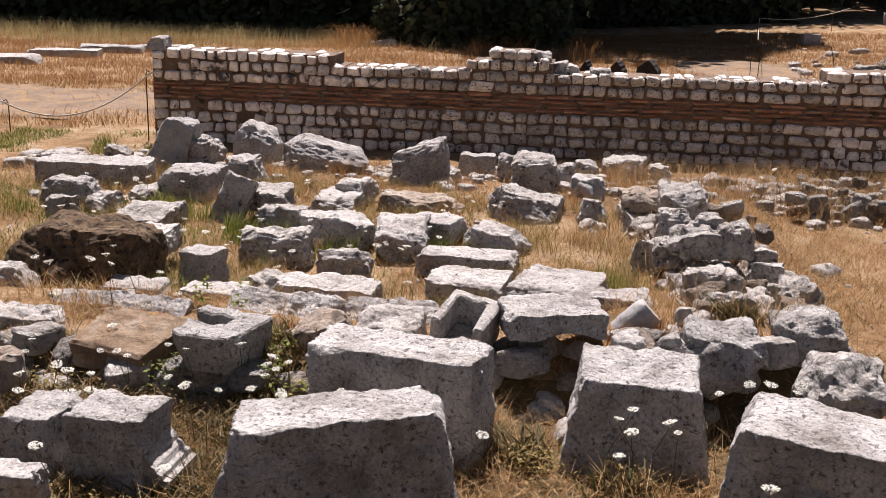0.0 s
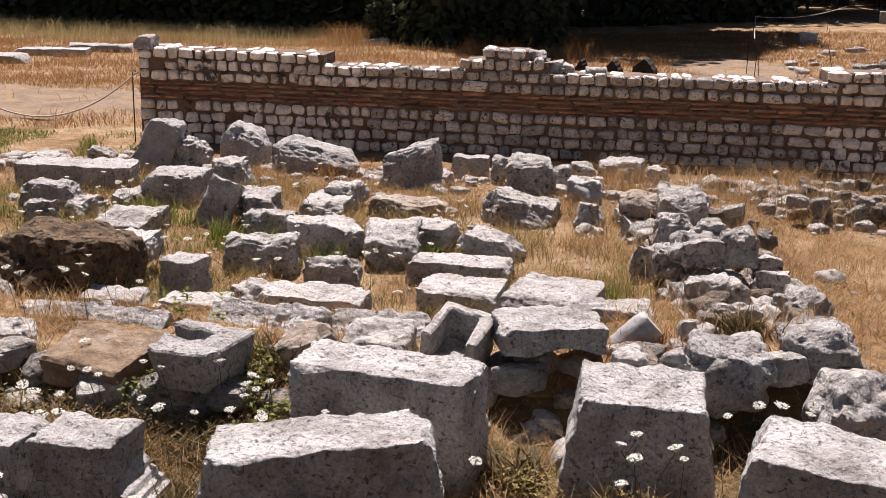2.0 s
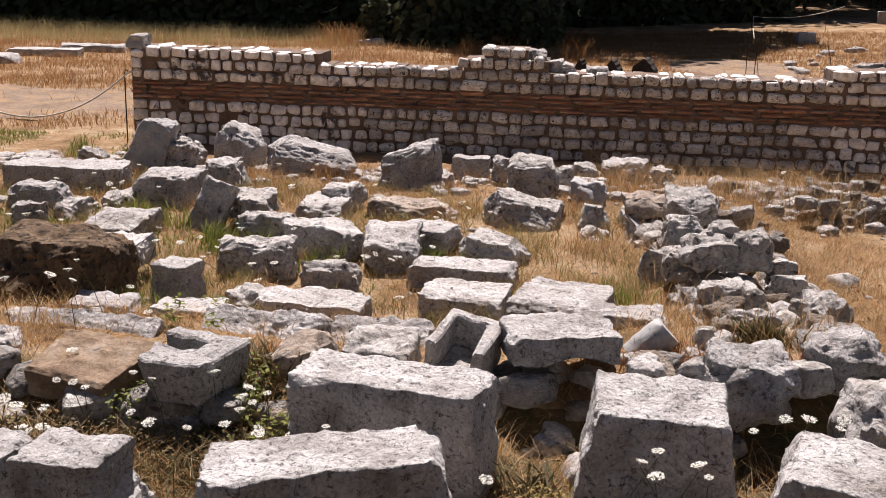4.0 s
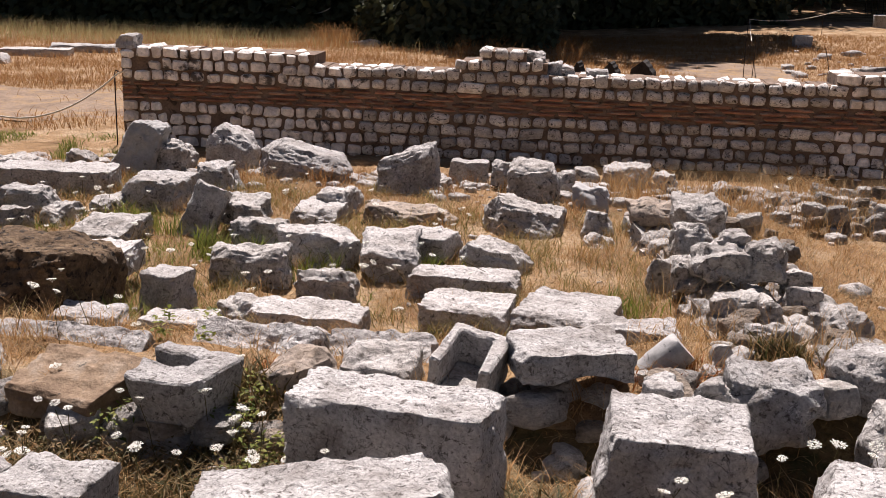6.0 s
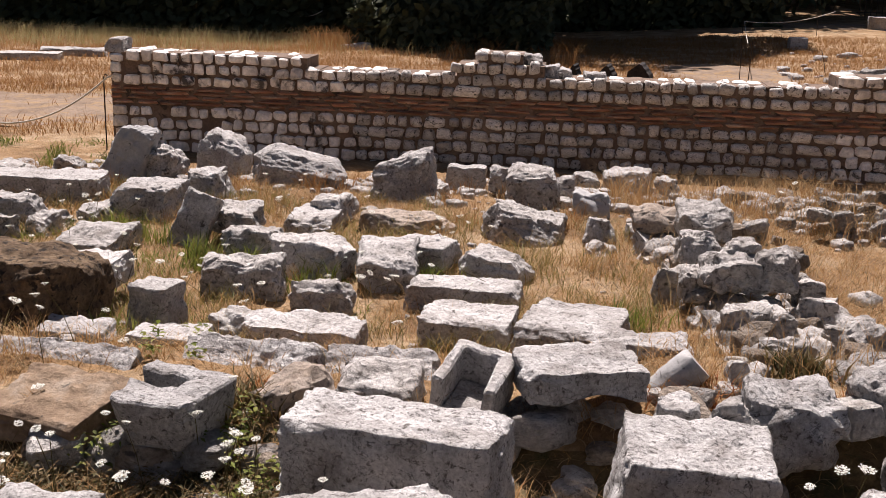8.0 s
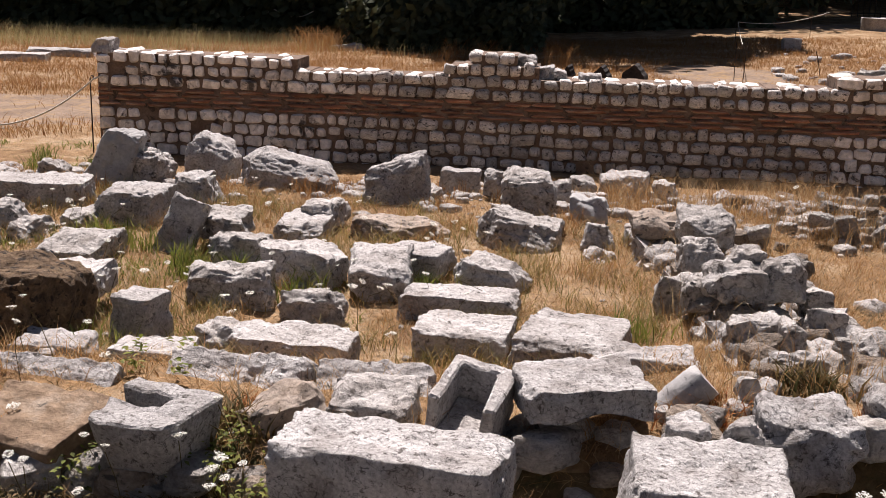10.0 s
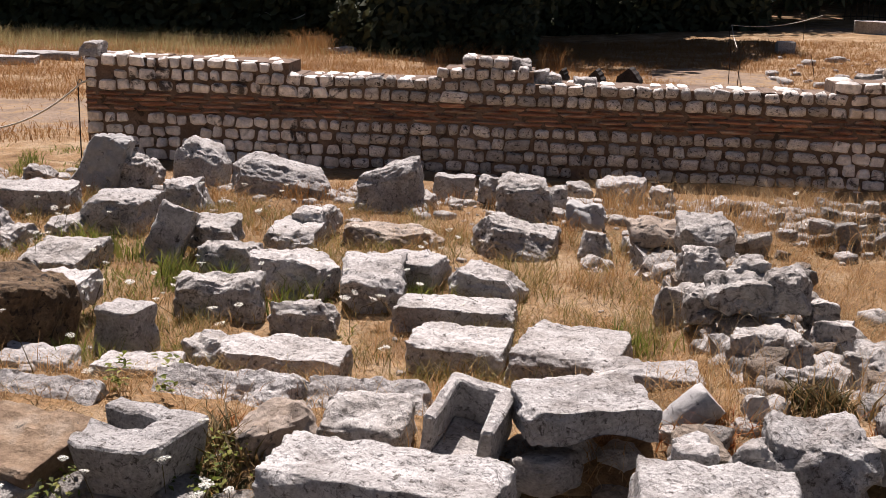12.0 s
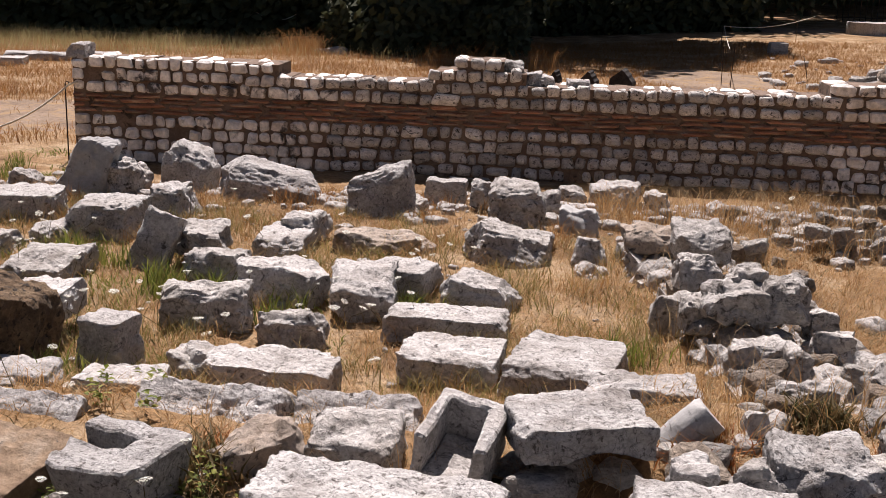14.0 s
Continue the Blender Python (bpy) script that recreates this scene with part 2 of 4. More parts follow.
def stone_shape(size, kind="rock", seed=0, taper=0.0, clips=None, n=None, slope=(0.0, 0.0), arch=0.0):
    """Points of a stone with its base at z = 0: a box with worn edges, flat breaks and rough faces."""
    rng = np.random.RandomState(seed * 7 + 3)
    w, d, h = size
    big = max(size)
    if n is None:
        n = 38 if big > 0.6 else 28 if big > 0.42 else 20 if big > 0.25 else 14
    unit, faces = cube_grid(n)
    half = np.array((w, d, h)) / 2
    small = half.min()
    round_by, cuts, cut_deep, lump, rough = {
        "block": (0.05, 6, 0.06, 0.03, 0.016), "slab": (0.1, 8, 0.1, 0.045, 0.016),
        "worn": (0.2, 9, 0.2, 0.07, 0.02), "rock": (0.46, 13, 0.24, 0.13, 0.022), "drum": (0.05, 2, 0.12, 0.015, 0.005)}[kind]
    if clips is not None:
        cuts = clips
    if kind == "drum":
        turn = np.abs(unit[:, :2]).max(axis=1) / np.maximum(np.linalg.norm(unit[:, :2], axis=1), 1e-9)
        unit = unit.copy()
        unit[:, :2] *= turn[:, None]
    p = unit * half
    r = small * round_by
    q = np.clip(p, -(half - r), half - r)
    off = p - q
    length = np.maximum(np.linalg.norm(off, axis=1, keepdims=True), 1e-9)
    p = q + off / length * r
    for _ in range(cuts):
        nv = rng.normal(size=3)
        nv[np.argmin(np.abs(nv))] *= 0.35
        nv[2] = abs(nv[2]) if rng.rand() < 0.8 else nv[2]
        nv /= np.linalg.norm(nv)
        reach = np.abs(nv) @ half
        depth = reach * (1 - cut_deep * (0.5 + rng.rand()) - 0.16 * (1 - np.abs(nv).max()))
        over = np.maximum(p @ nv - depth, 0)
        p = p - over[:, None] * nv * 0.92
    # breaks may not make the stone smaller than its measure
    low, top = p.min(axis=0), p.max(axis=0)
    p = (p - (low + top) / 2) / (top - low) * np.array(size)
    p[:, :2] *= (1 - taper * 2 * (p[:, 2:3] / h))
    out = p / half
    out /= np.maximum(np.linalg.norm(out, axis=1, keepdims=True), 1e-9)
    shift = rng.rand(3) * 50
    move = np.empty(len(p))
    for i, v in enumerate(p):
        a = noise.noise(Vector(v * 3.2 / big + shift)) * lump * big * 0.55
        b = noise.fractal(Vector(v * 11.0 + shift), 1.0, 2.1, 4) * rough
        c = abs(noise.noise(Vector(v * 24.0 + shift))) * rough * 1.1
        move[i] = a + b - c
    p = p + out * move[:, None]
    p[:, 2] += h / 2
    p[:, 2] *= 1 + slope[0] * p[:, 0] / half[0] + slope[1] * p[:, 1] / half[1]
    if arch:
        lift = arch * h * np.clip(1 - ((p[:, 0] - 0.25 * half[0]) / (0.62 * half[0])) ** 2, 0, 1)
        p[:, 2] = np.maximum(p[:, 2], lift)
    return p, faces


def stone(name, label, base, size, kind="rock", seed=0, rx=0.0, ry=0.0, rz=0.0, taper=0.0, clips=None, mat=None, category="", slope=(0.0, 0.0), arch=0.0):
    verts, faces = stone_shape(size, kind, seed, taper, clips, None, slope, arch)
    me = mesh_from(name, verts, faces, MATS[mat or ("rough" if kind == "rock" else "limestone")])
    me.set_sharp_from_angle(angle=radians(38))
    ob = new(name, me)
    ob.matrix_basis = pose(*base, rx, ry, rz)
    cat = {"stone_block": "stone block", "stone_slab": "stone slab", "kerb_stone": "kerb stone", "column_stub": "column stub"}.get(name, "rock")
    group = {"rubble_stone": "loose rubble stones", "rough_rock": "fallen rocks", "stone_block": "fallen blocks", "stone_slab": "fallen slabs"}.get(name, "")
    return tagged(ob, label, category or cat, group)


# ---- ground ----
def build_ground():
    xs = sorted(set([round(-4.5 + 0.09 * i, 3) for i in range(122)] + [round(-14 + 0.5 * i, 3) for i in range(20)] + [round(6.6 + 0.5 * i, 3) for i in range(20)]
                    + [-400, -200, -100, -60, -40, -25, -19, 17, 22, 30, 45, 80, 150, 400]))
    ys = sorted(set([round(-14.5 + 0.5 * i, 3) for i in range(8)] + [round(-10.6 + 0.09 * i, 3) for i in range(130)] + [round(1.2 + 0.4 * i, 3) for i in range(64)]
                    + [-400, -150, -60, -30, -20, 28, 32, 38, 46, 60, 90, 200, 500]))
    verts = [(x, y, ground_z(x, y)) for y in ys for x in xs]
    k = len(xs)
    faces = [(j * k + i, j * k + i + 1, (j + 1) * k + i + 1, (j + 1) * k + i) for j in range(len(ys) - 1) for i in range(k - 1)]
    mat = surface("dry_earth", [(0.32, (0.15, 0.082, 0.037)), (0.48, (0.25, 0.15, 0.07)), (0.64, (0.36, 0.26, 0.16))], 1.7, 30.0, bump=0.9,
                  spots=(0.13, 0.1, 0.04), spot_scale=2.3, spot_at=0.56, spread=0.16, vary=0.0, fine_mix=0.4, bump_distance=0.03)
    # weeds at the blocks' feet; darkened also to cut bounce light onto their fronts
    weedy_low_bounce = surface("weedy_low_bounce_earth", [(0.32, (0.05, 0.036, 0.018)), (0.5, (0.11, 0.074, 0.034)), (0.66, (0.18, 0.125, 0.06))], 3.0, 30.0, bump=0.9,
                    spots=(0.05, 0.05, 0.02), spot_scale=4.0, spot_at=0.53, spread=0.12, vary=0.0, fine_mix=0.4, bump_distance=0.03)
    me = mesh_from("ground", verts, faces, mat)
    me.materials.append(weedy_low_bounce)
    # runs on over unseen ground behind the camera, added to dim the block fronts
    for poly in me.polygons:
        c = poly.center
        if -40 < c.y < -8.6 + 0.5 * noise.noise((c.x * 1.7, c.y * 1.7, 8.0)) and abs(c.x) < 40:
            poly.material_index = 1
    ob = new("ground", me)
    return tagged(ob, "dry grassy earth with straw and bare patches", "ground", kind="structure")


ground = build_ground()



def scatter(x0, x1, y0, y1, count, seed, density=None):
    rng = np.random.RandomState(seed)
    out = []
    while len(out) < count:
        x, y = x0 + (x1 - x0) * rng.rand(), y0 + (y1 - y0) * rng.rand()
        if density is None or rng.rand() < density(x, y):
            out.append((x, y))
    return out


ROCKS = {}


def rock_mesh(i, mat):
    """One of a dozen rough stones of unit size, shared by the pieces of ruined walls."""
    if (i, mat) not in ROCKS:
        verts, faces = stone_shape((1.0, 1.0, 1.0), "rock", 300 + i, 0.0, 9, 8)
        verts[:, 2] -= 0.5
        me = mesh_from("stone", verts, faces, MATS[mat])
        me.set_sharp_from_angle(angle=radians(40))
        ROCKS[(i, mat)] = me
    return ROCKS[(i, mat)]


def ruined_wall(name, label, x0, x1, y0, y1, top, step, seed, layers=2, size=1.0, filled=0.93):
    """A heap of rough masonry: stones of several sizes, laid loosely in layers up to top(x, y)."""
    rng = np.random.RandomState(seed)
    thing = new(name)
    tagged(thing, label, "ruined wall")
    for layer in range(layers):
        y = y0
        while y < y1:
            x = x0 + rng.rand() * step * 0.6
            while x < x1:
                w = step * size * (0.6 + 0.75 * rng.rand())
                h = w * (0.55 + 0.35 * rng.rand())
                z = top(x, y) - layer * step * 0.6 - h / 2 + 0.05 * rng.normal() * size
                if z + h / 2 > ground_z(x, y) and rng.rand() < filled:
                    m = pose(x, y + 0.03 * rng.normal(), z, 9 * rng.normal(), 9 * rng.normal(), 360 * rng.rand())
                    part_mesh("stone", rock_mesh(rng.randint(10), "rubble_brown" if rng.rand() < 0.25 else "rubble"), thing,
                              at=m @ Matrix.Diagonal((w, w * (0.7 + 0.4 * rng.rand()), h, 1)))
                x += w * 0.95
            y += step * 0.85
    return thing


def carved(name, label, base, plan, height, floor, mat="limestone", rx=0.0, ry=0.0, rz=0.0, seed=0, category="carved block", outer=None, under=1.0):
    """A block with a hollow: walls of the given plan over a floor slab of the outer outline."""
    bm = bmesh.new()
    for outline, z0, z1 in ((outer, 0.0, floor), (plan, 0.0, height)):
        f = bm.faces.new([bm.verts.new((x, y, z0)) for x, y in outline])
        up = bmesh.ops.extrude_face_region(bm, geom=[f])
        bmesh.ops.translate(bm, verts=[v for v in up["geom"] if isinstance(v, bmesh.types.BMVert)], vec=(0, 0, z1 - z0))
    bmesh.ops.recalc_face_normals(bm, faces=bm.faces)
    bmesh.ops.bevel(bm, geom=list(bm.edges), offset=0.009, segments=1, affect="EDGES")
    bmesh.ops.triangulate(bm, faces=[f for f in bm.faces if len(f.verts) > 4])
    for _ in range(3):
        bmesh.ops.subdivide_edges(bm, edges=[e for e in bm.edges if e.calc_length() > 0.035], cuts=1, use_grid_fill=True)
        bmesh.ops.triangulate(bm, faces=[f for f in bm.faces if len(f.verts) > 4])
    for v in bm.verts:
        k = under + (1 - under) * min(1.0, max(0.0, v.co.z / height)) ** 0.6
        v.co.x, v.co.y = v.co.x * k, v.co.y * k
        v.co += v.co.normalized() * (0.016 * noise.fractal(v.co * 9 + Vector((seed, 0, 0)), 1.0, 2.0, 4))
    me = bpy.data.meshes.new(name)
    bm.to_mesh(me)
    bm.free()
    me.materials.append(MATS[mat])
    ob = new(name, me)
    ob.matrix_basis = pose(*base, rx, ry, rz)
    return tagged(ob, label, category)


# ---- the stones, from the viewer towards the wall ----
stone("stone_block", "large weathered grey limestone block with broken top edges", (1.68, -9.93, 0.78), (0.82, 0.40, 0.50), kind='block', mat='lichened', taper=0.1, seed=1, rz=10, slope=(0.08, -0.02))
stone("stone_block", "cracked grey limestone block fragment with lichen", (0.455, -9.73, 0.80), (0.23, 0.28, 0.31), kind='block', mat='lichened', seed=2, rz=-6, ry=-2)
stone("moulded_block", "grey limestone block with a moulded side, cracked", (0.76, -9.71, 0.80), (0.31, 0.31, 0.33), kind='block', mat='lichened', seed=3, rz=-3)
stone("stone_block", "pale worn limestone block half in dry grass", (0.53, -10.18, 0.89), (0.27, 0.14, 0.17), kind='block', seed=4)
stone("stone_block", "big squared grey limestone block with cracked top", (1.77, -9.12, 0.75), (0.74, 0.34, 0.50), kind='block', mat='lichened', seed=5, rz=-8)
stone("stone_block", "squat dark-faced limestone block narrowing upwards", (2.77, -9.02, 0.75), (0.56, 0.46, 0.44), kind='block', mat='lichened', taper=0.13, seed=6, rz=-2, slope=(-0.02, 0.05))
stone("stone_block", "broad slanting limestone block with bright rough top", (3.42, -9.83, 0.79), (0.74, 0.42, 0.51), kind='block', mat='lichened', ry=3, rz=-13, taper=0.03, seed=7)
stone("stone_slab", "thick pale limestone slab on rubble footing", (2.36, -8.37, 1.1), (0.48, 0.36, 0.13), kind='block', mat='lichened', rz=14, seed=8, arch=0.3)
stone("stone_slab", "tan sandstone slab lying on rubble", (0.38, -8.7, 0.95), (0.48, 0.34, 0.13), kind='slab', rz=-14, seed=9, mat='tan', rx=14, slope=(0.0, 0.06))
stone("rubble_stone", "grey rubble stone beneath the notched block", (0.85, -8.77, 0.77), (0.20, 0.25, 0.23), kind='rock', seed=10)
stone("kerb_stone", "long pale limestone kerb block, worn", (0.95, -7.93, 0.86), (0.62, 0.22, 0.2), kind='block', rz=-4, rx=38, seed=11)
stone("kerb_stone", "long pale limestone kerb block, worn", (1.52, -7.92, 0.86), (0.50, 0.2, 0.2), kind='block', rz=2, rx=36, seed=12)
stone("kerb_stone", "long grey limestone kerb block in weeds", (0.09, -8.06, 0.85), (0.8, 0.2, 0.19), kind='block', rz=-7, rx=34, seed=13)
stone("stone_slab", "flat whitish limestone slab in the grass", (-0.02, -7.66, 0.82), (0.36, 0.26, 0.17), kind='slab', seed=14, rz=4)
stone("stone_slab", "flat whitish limestone slab beside the kerb", (0.48, -7.74, 0.84), (0.38, 0.24, 0.18), kind='slab', seed=15)
stone("stone_slab", "flat whitish limestone slab with reddish stains", (1.0, -7.25, 0.77), (0.61, 0.32, 0.17), kind='slab', seed=16, rz=-3)
stone("rubble_stone", "small white limestone lump in dry grass", (0.61, -7.16, 0.76), (0.24, 0.28, 0.17), kind='rock', seed=17)
stone("column_stub", "upright weathered limestone stub in tall grass", (0.19, -7.14, 0.81), (0.23, 0.22, 0.25), kind='block', seed=18, rz=-12, taper=0.05)
stone("rough_rock", "pitted grey limestone boulder with sunlit crown", (0.46, -6.42, 0.74), (0.49, 0.36, 0.31), kind='rock', seed=19)
stone("rough_rock", "dark grey boulder in the shade of weeds", (0.96, -6.66, 0.76), (0.36, 0.17, 0.22), kind='rock', seed=20)
stone("stone_block", "worn limestone block with rounded pale top", (0.73, -5.94, 0.81), (0.53, 0.33, 0.23), kind='worn', seed=21, rz=-8)
stone("stone_block", "broken pale limestone block with sloping top", (1.21, -5.91, 0.80), (0.36, 0.58, 0.23), kind='worn', seed=22, rz=6, rx=8)
stone("stone_block", "broken pale limestone block with rounded edges", (1.39, -5.61, 0.82), (0.39, 0.39, 0.17), kind='worn', seed=23, rz=-12)
stone("stone_block", "worn pale limestone block, end turned aside", (1.84, -5.83, 0.78), (0.43, 0.33, 0.21), kind='worn', seed=24, rz=-20, ry=6)
stone("stone_slab", "thick flat limestone slab with chipped front", (1.72, -6.35, 0.76), (0.66, 0.30, 0.17), kind='block', seed=25, rz=-2)
stone("stone_block", "squared pale limestone block in dry grass", (1.80, -6.95, 0.77), (0.48, 0.39, 0.17), kind='block', seed=26, rz=-6)
stone("stone_slab", "wide pale limestone slab tilted on the ground", (2.35, -7.03, 0.81), (0.51, 0.54, 0.17), kind='slab', seed=27, rz=-14)
stone("stone_slab", "rough-edged pale limestone slab", (2.64, -7.78, 0.96), (0.46, 0.24, 0.18), kind='worn', seed=28, rz=-6)
stone("rough_rock", "pale pitted limestone lump before the kerb", (1.58, -8.36, 0.94), (0.34, 0.27, 0.2), kind='worn', seed=29, rx=16, mat='rough')
stone("rough_rock", "brownish rough stone leaning on the kerb", (1.29, -8.47, 0.93), (0.34, 0.2, 0.2), kind='worn', seed=30, mat='brown_grey', rz=34, ry=-16)
stone("rubble_stone", "small squared pale rubble stone", (2.72, -8.73, 1.05), (0.15, 0.13, 0.17), kind='worn', seed=31)
stone("rubble_stone", "small grey rubble stone in straw", (2.91, -8.75, 1.07), (0.14, 0.11, 0.17), kind='rock', seed=32)
stone("rough_rock", "heavy dark grey boulder on the terrace edge", (3.13, -8.6, 0.96), (0.38, 0.32, 0.3), kind='rock', seed=33, mat='lichened')
stone("rough_rock", "rounded dark grey boulder on the terrace edge", (3.57, -8.4, 1.05), (0.32, 0.3, 0.22), kind='rock', seed=34, mat='lichened')
stone("rough_rock", "grey pitted boulder at the terrace foot", (3.64, -8.85, 0.84), (0.36, 0.36, 0.38), kind='rock', seed=35, mat='rough', rz=20)
stone("rough_rock", "angular pale limestone rock on the ruined wall", (3.65, -7.49, 0.99), (0.21, 0.33, 0.19), kind='rock', seed=36)
stone("rough_rock", "leaning pale limestone slab on the ruined wall", (3.17, -5.21, 1.0), (0.36, 0.36, 0.22), kind='rock', seed=37, rx=14)
stone("rough_rock", "grey limestone rock on the ruined wall", (3.07, -5.80, 0.95), (0.25, 0.30, 0.22), kind='rock', seed=38)
stone("rough_rock", "smooth grey boulder on the ruined wall", (3.17, -6.62, 1.06), (0.33, 0.26, 0.18), kind='rock', seed=39)
stone("rough_rock", "grey boulder resting on the ruined wall", (3.23, -6.46, 1.11), (0.21, 0.28, 0.17), kind='rock', seed=40)
stone("rough_rock", "upright pointed limestone rock on the ruined wall", (3.39, -6.67, 1.07), (0.22, 0.24, 0.23), kind='rock', seed=41, taper=0.2)
stone("rubble_stone", "grey rubble stone in the ruined wall", (2.99, -6.48, 0.95), (0.14, 0.23, 0.18), kind='rock', seed=42)
stone("rough_rock", "dark rough ledge stone of the ruined wall", (2.92, -4.75, 0.93), (0.42, 0.3, 0.15), kind='rock', seed=43, mat='brown_grey')
stone("rubble_stone", "grey rubble stone on the ruined wall", (3.57, -6.64, 0.97), (0.18, 0.12, 0.17), kind='rock', seed=44)
stone("rough_rock", "pitted pale rubble rock in the ruined wall", (3.19, -7.18, 0.90), (0.26, 0.24, 0.26), kind='rock', seed=45)
stone("rubble_stone", "pitted rubble stone in the ruined wall", (3.34, -7.33, 0.98), (0.14, 0.15, 0.17), kind='rock', seed=46)
stone("rough_rock", "pitted white rubble rock in the ruined wall", (3.28, -7.82, 1.00), (0.29, 0.17, 0.18), kind='rock', seed=47)
stone("rubble_stone", "flat grey rubble stone in straw", (3.55, -7.02, 0.98), (0.21, 0.16, 0.17), kind='rock', seed=48)
stone("rubble_stone", "small white rubble stone in straw", (3.00, -8.25, 1.04), (0.10, 0.09, 0.17), kind='rock', seed=49)
stone("rubble_stone", "grey rubble stone at the ruined wall's foot", (2.88, -6.20, 0.79), (0.16, 0.20, 0.25), kind='rock', seed=50)
stone("rubble_stone", "rough pale stone beside the leaning column drum", (-1.17, -3.16, 0.82), (0.25, 0.28, 0.22), kind='rock', seed=52)
stone("cornice_block", "dark limestone cornice block with moulded sunlit end", (-0.84, -2.73, 0.74), (0.43, 0.40, 0.40), kind='worn', seed=53, ry=10, slope=(-0.14, 0.0))
stone("stone_block", "long dark limestone block with bright broken top", (-0.07, -2.99, 0.7), (0.86, 0.45, 0.34), kind='worn', seed=54, ry=4, slope=(-0.16, 0.0))
stone("stone_block", "upright split dark limestone block", (0.92, -3.4, 0.7), (0.52, 0.36, 0.44), kind='worn', seed=55, taper=0.12, slope=(0.22, 0.0), clips=4)
stone("stone_block", "small squared grey limestone block by the wall", (1.38, -2.77, 0.76), (0.35, 0.17, 0.20), kind='block', seed=56)
stone("rubble_stone", "rounded grey stone by the wall", (1.69, -3.09, 0.81), (0.17, 0.22, 0.22), kind='rock', seed=57)
stone("rough_rock", "rough pitted grey boulder near the wall", (1.99, -3.67, 0.81), (0.41, 0.47, 0.33), kind='rock', seed=58)
stone("rubble_stone", "small pale stone near the wall", (2.25, -3.08, 0.79), (0.16, 0.24, 0.17), kind='rock', seed=59)
stone("rough_rock", "white limestone lump with a dark hole", (2.43, -2.67, 0.76), (0.24, 0.25, 0.17), kind='rock', seed=60)
stone("rough_rock", "dark limestone block with sunlit corner", (2.78, -2.60, 0.74), (0.43, 0.40, 0.22), kind='worn', seed=61)
stone("rubble_stone", "rough grey stone at the wall's foot", (3.10, -2.78, 0.77), (0.21, 0.25, 0.17), kind='rock', seed=62)
stone("column_stub", "upright pale grey marble stub", (2.46, -3.75, 0.69), (0.28, 0.30, 0.29), kind='worn', seed=63, mat='marble')
stone("rubble_stone", "pointed pale stone against the stub", (2.51, -4.71, 0.80), (0.20, 0.19, 0.19), kind='rock', seed=64, taper=0.3)
stone("rubble_stone", "low white stone in straw", (2.52, -4.95, 0.69), (0.23, 0.30, 0.17), kind='rock', seed=65)
stone("rough_rock", "large rough lichen-grey boulder, tilted", (1.95, -4.58, 0.72), (0.62, 0.55, 0.27), kind='rock', seed=66, ry=14)
stone("rubble_stone", "upright rough stone at the wall's foot", (3.61, -2.84, 0.68), (0.16, 0.31, 0.21), kind='rock', seed=67)
stone("rubble_stone", "rough rubble stone in dry grass", (1.19, -3.35, 0.74), (0.21, 0.30, 0.17), kind='rock', seed=68)
stone("rough_rock", "low pale boulder in the grass", (-2.58, -3.31, 0.73), (0.41, 0.35, 0.17), kind='rock', seed=69)
stone("rubble_stone", "small white stone on a long slab", (-2.21, -2.92, 0.73), (0.27, 0.25, 0.17), kind='rock', seed=70)
stone("stone_slab", "long thick grey limestone slab", (-1.85, -4.13, 0.74), (1.01, 0.45, 0.26), kind='block', seed=71, rz=2)
stone("stone_block", "squared grey limestone block", (-1.65, -5.04, 0.75), (0.45, 0.32, 0.27), kind='worn', seed=72)
stone("rubble_stone", "dark rounded stone in the grass", (-1.52, -5.51, 0.78), (0.26, 0.18, 0.19), kind='rock', seed=73)
stone("rubble_stone", "small grey stone in the grass", (-1.31, -5.23, 0.78), (0.22, 0.35, 0.17), kind='rock', seed=74, taper=0.2)
stone("stone_block", "square grey limestone block with bright top", (-0.80, -4.66, 0.77), (0.46, 0.42, 0.29), kind='worn', seed=75, rz=-6)
stone("stone_slab", "tilted grooved grey marble slab among weeds", (-0.28, -5.4, 0.76), (0.24, 0.16, 0.42), kind='slab', seed=76, ry=20, rx=-16, mat='limestone')
stone("stone_block", "dark pointed limestone block", (-0.55, -4.00, 0.81), (0.32, 0.35, 0.25), kind='worn', seed=77, taper=0.1)
stone("rubble_stone", "low pale stone in the grass", (-1.08, -4.89, 0.77), (0.21, 0.41, 0.17), kind='rock', seed=78)
stone("rough_rock", "pale grey rounded boulder", (-0.74, -5.72, 0.80), (0.45, 0.57, 0.17), kind='rock', seed=79)
stone("stone_block", "pale worn limestone block with flat top", (-0.34, -6.75, 0.90), (0.31, 0.51, 0.17), kind='worn', seed=80, ry=4)
stone("rough_rock", "low pale pitted stone", (0.02, -5.10, 0.87), (0.34, 0.41, 0.17), kind='rock', seed=81)
stone("rough_rock", "low pale pitted stone in weeds", (0.25, -5.62, 0.85), (0.36, 0.37, 0.17), kind='rock', seed=82)
stone("stone_block", "cushion-shaped grey limestone block", (0.46, -4.72, 0.76), (0.38, 0.57, 0.17), kind='worn', seed=83)
stone("rough_rock", "dull pale rounded boulder", (0.54, -4.39, 0.79), (0.32, 0.42, 0.19), kind='rock', seed=84, ry=-8)
stone("rough_rock", "big brown porous conglomerate boulder", (-0.48, -7.28, 0.7), (0.78, 0.66, 0.52), kind='rock', seed=85, mat='brown')
stone("rough_rock", "white pitted limestone boulder", (-0.84, -7.73, 0.81), (0.48, 0.33, 0.25), kind='rock', seed=86)
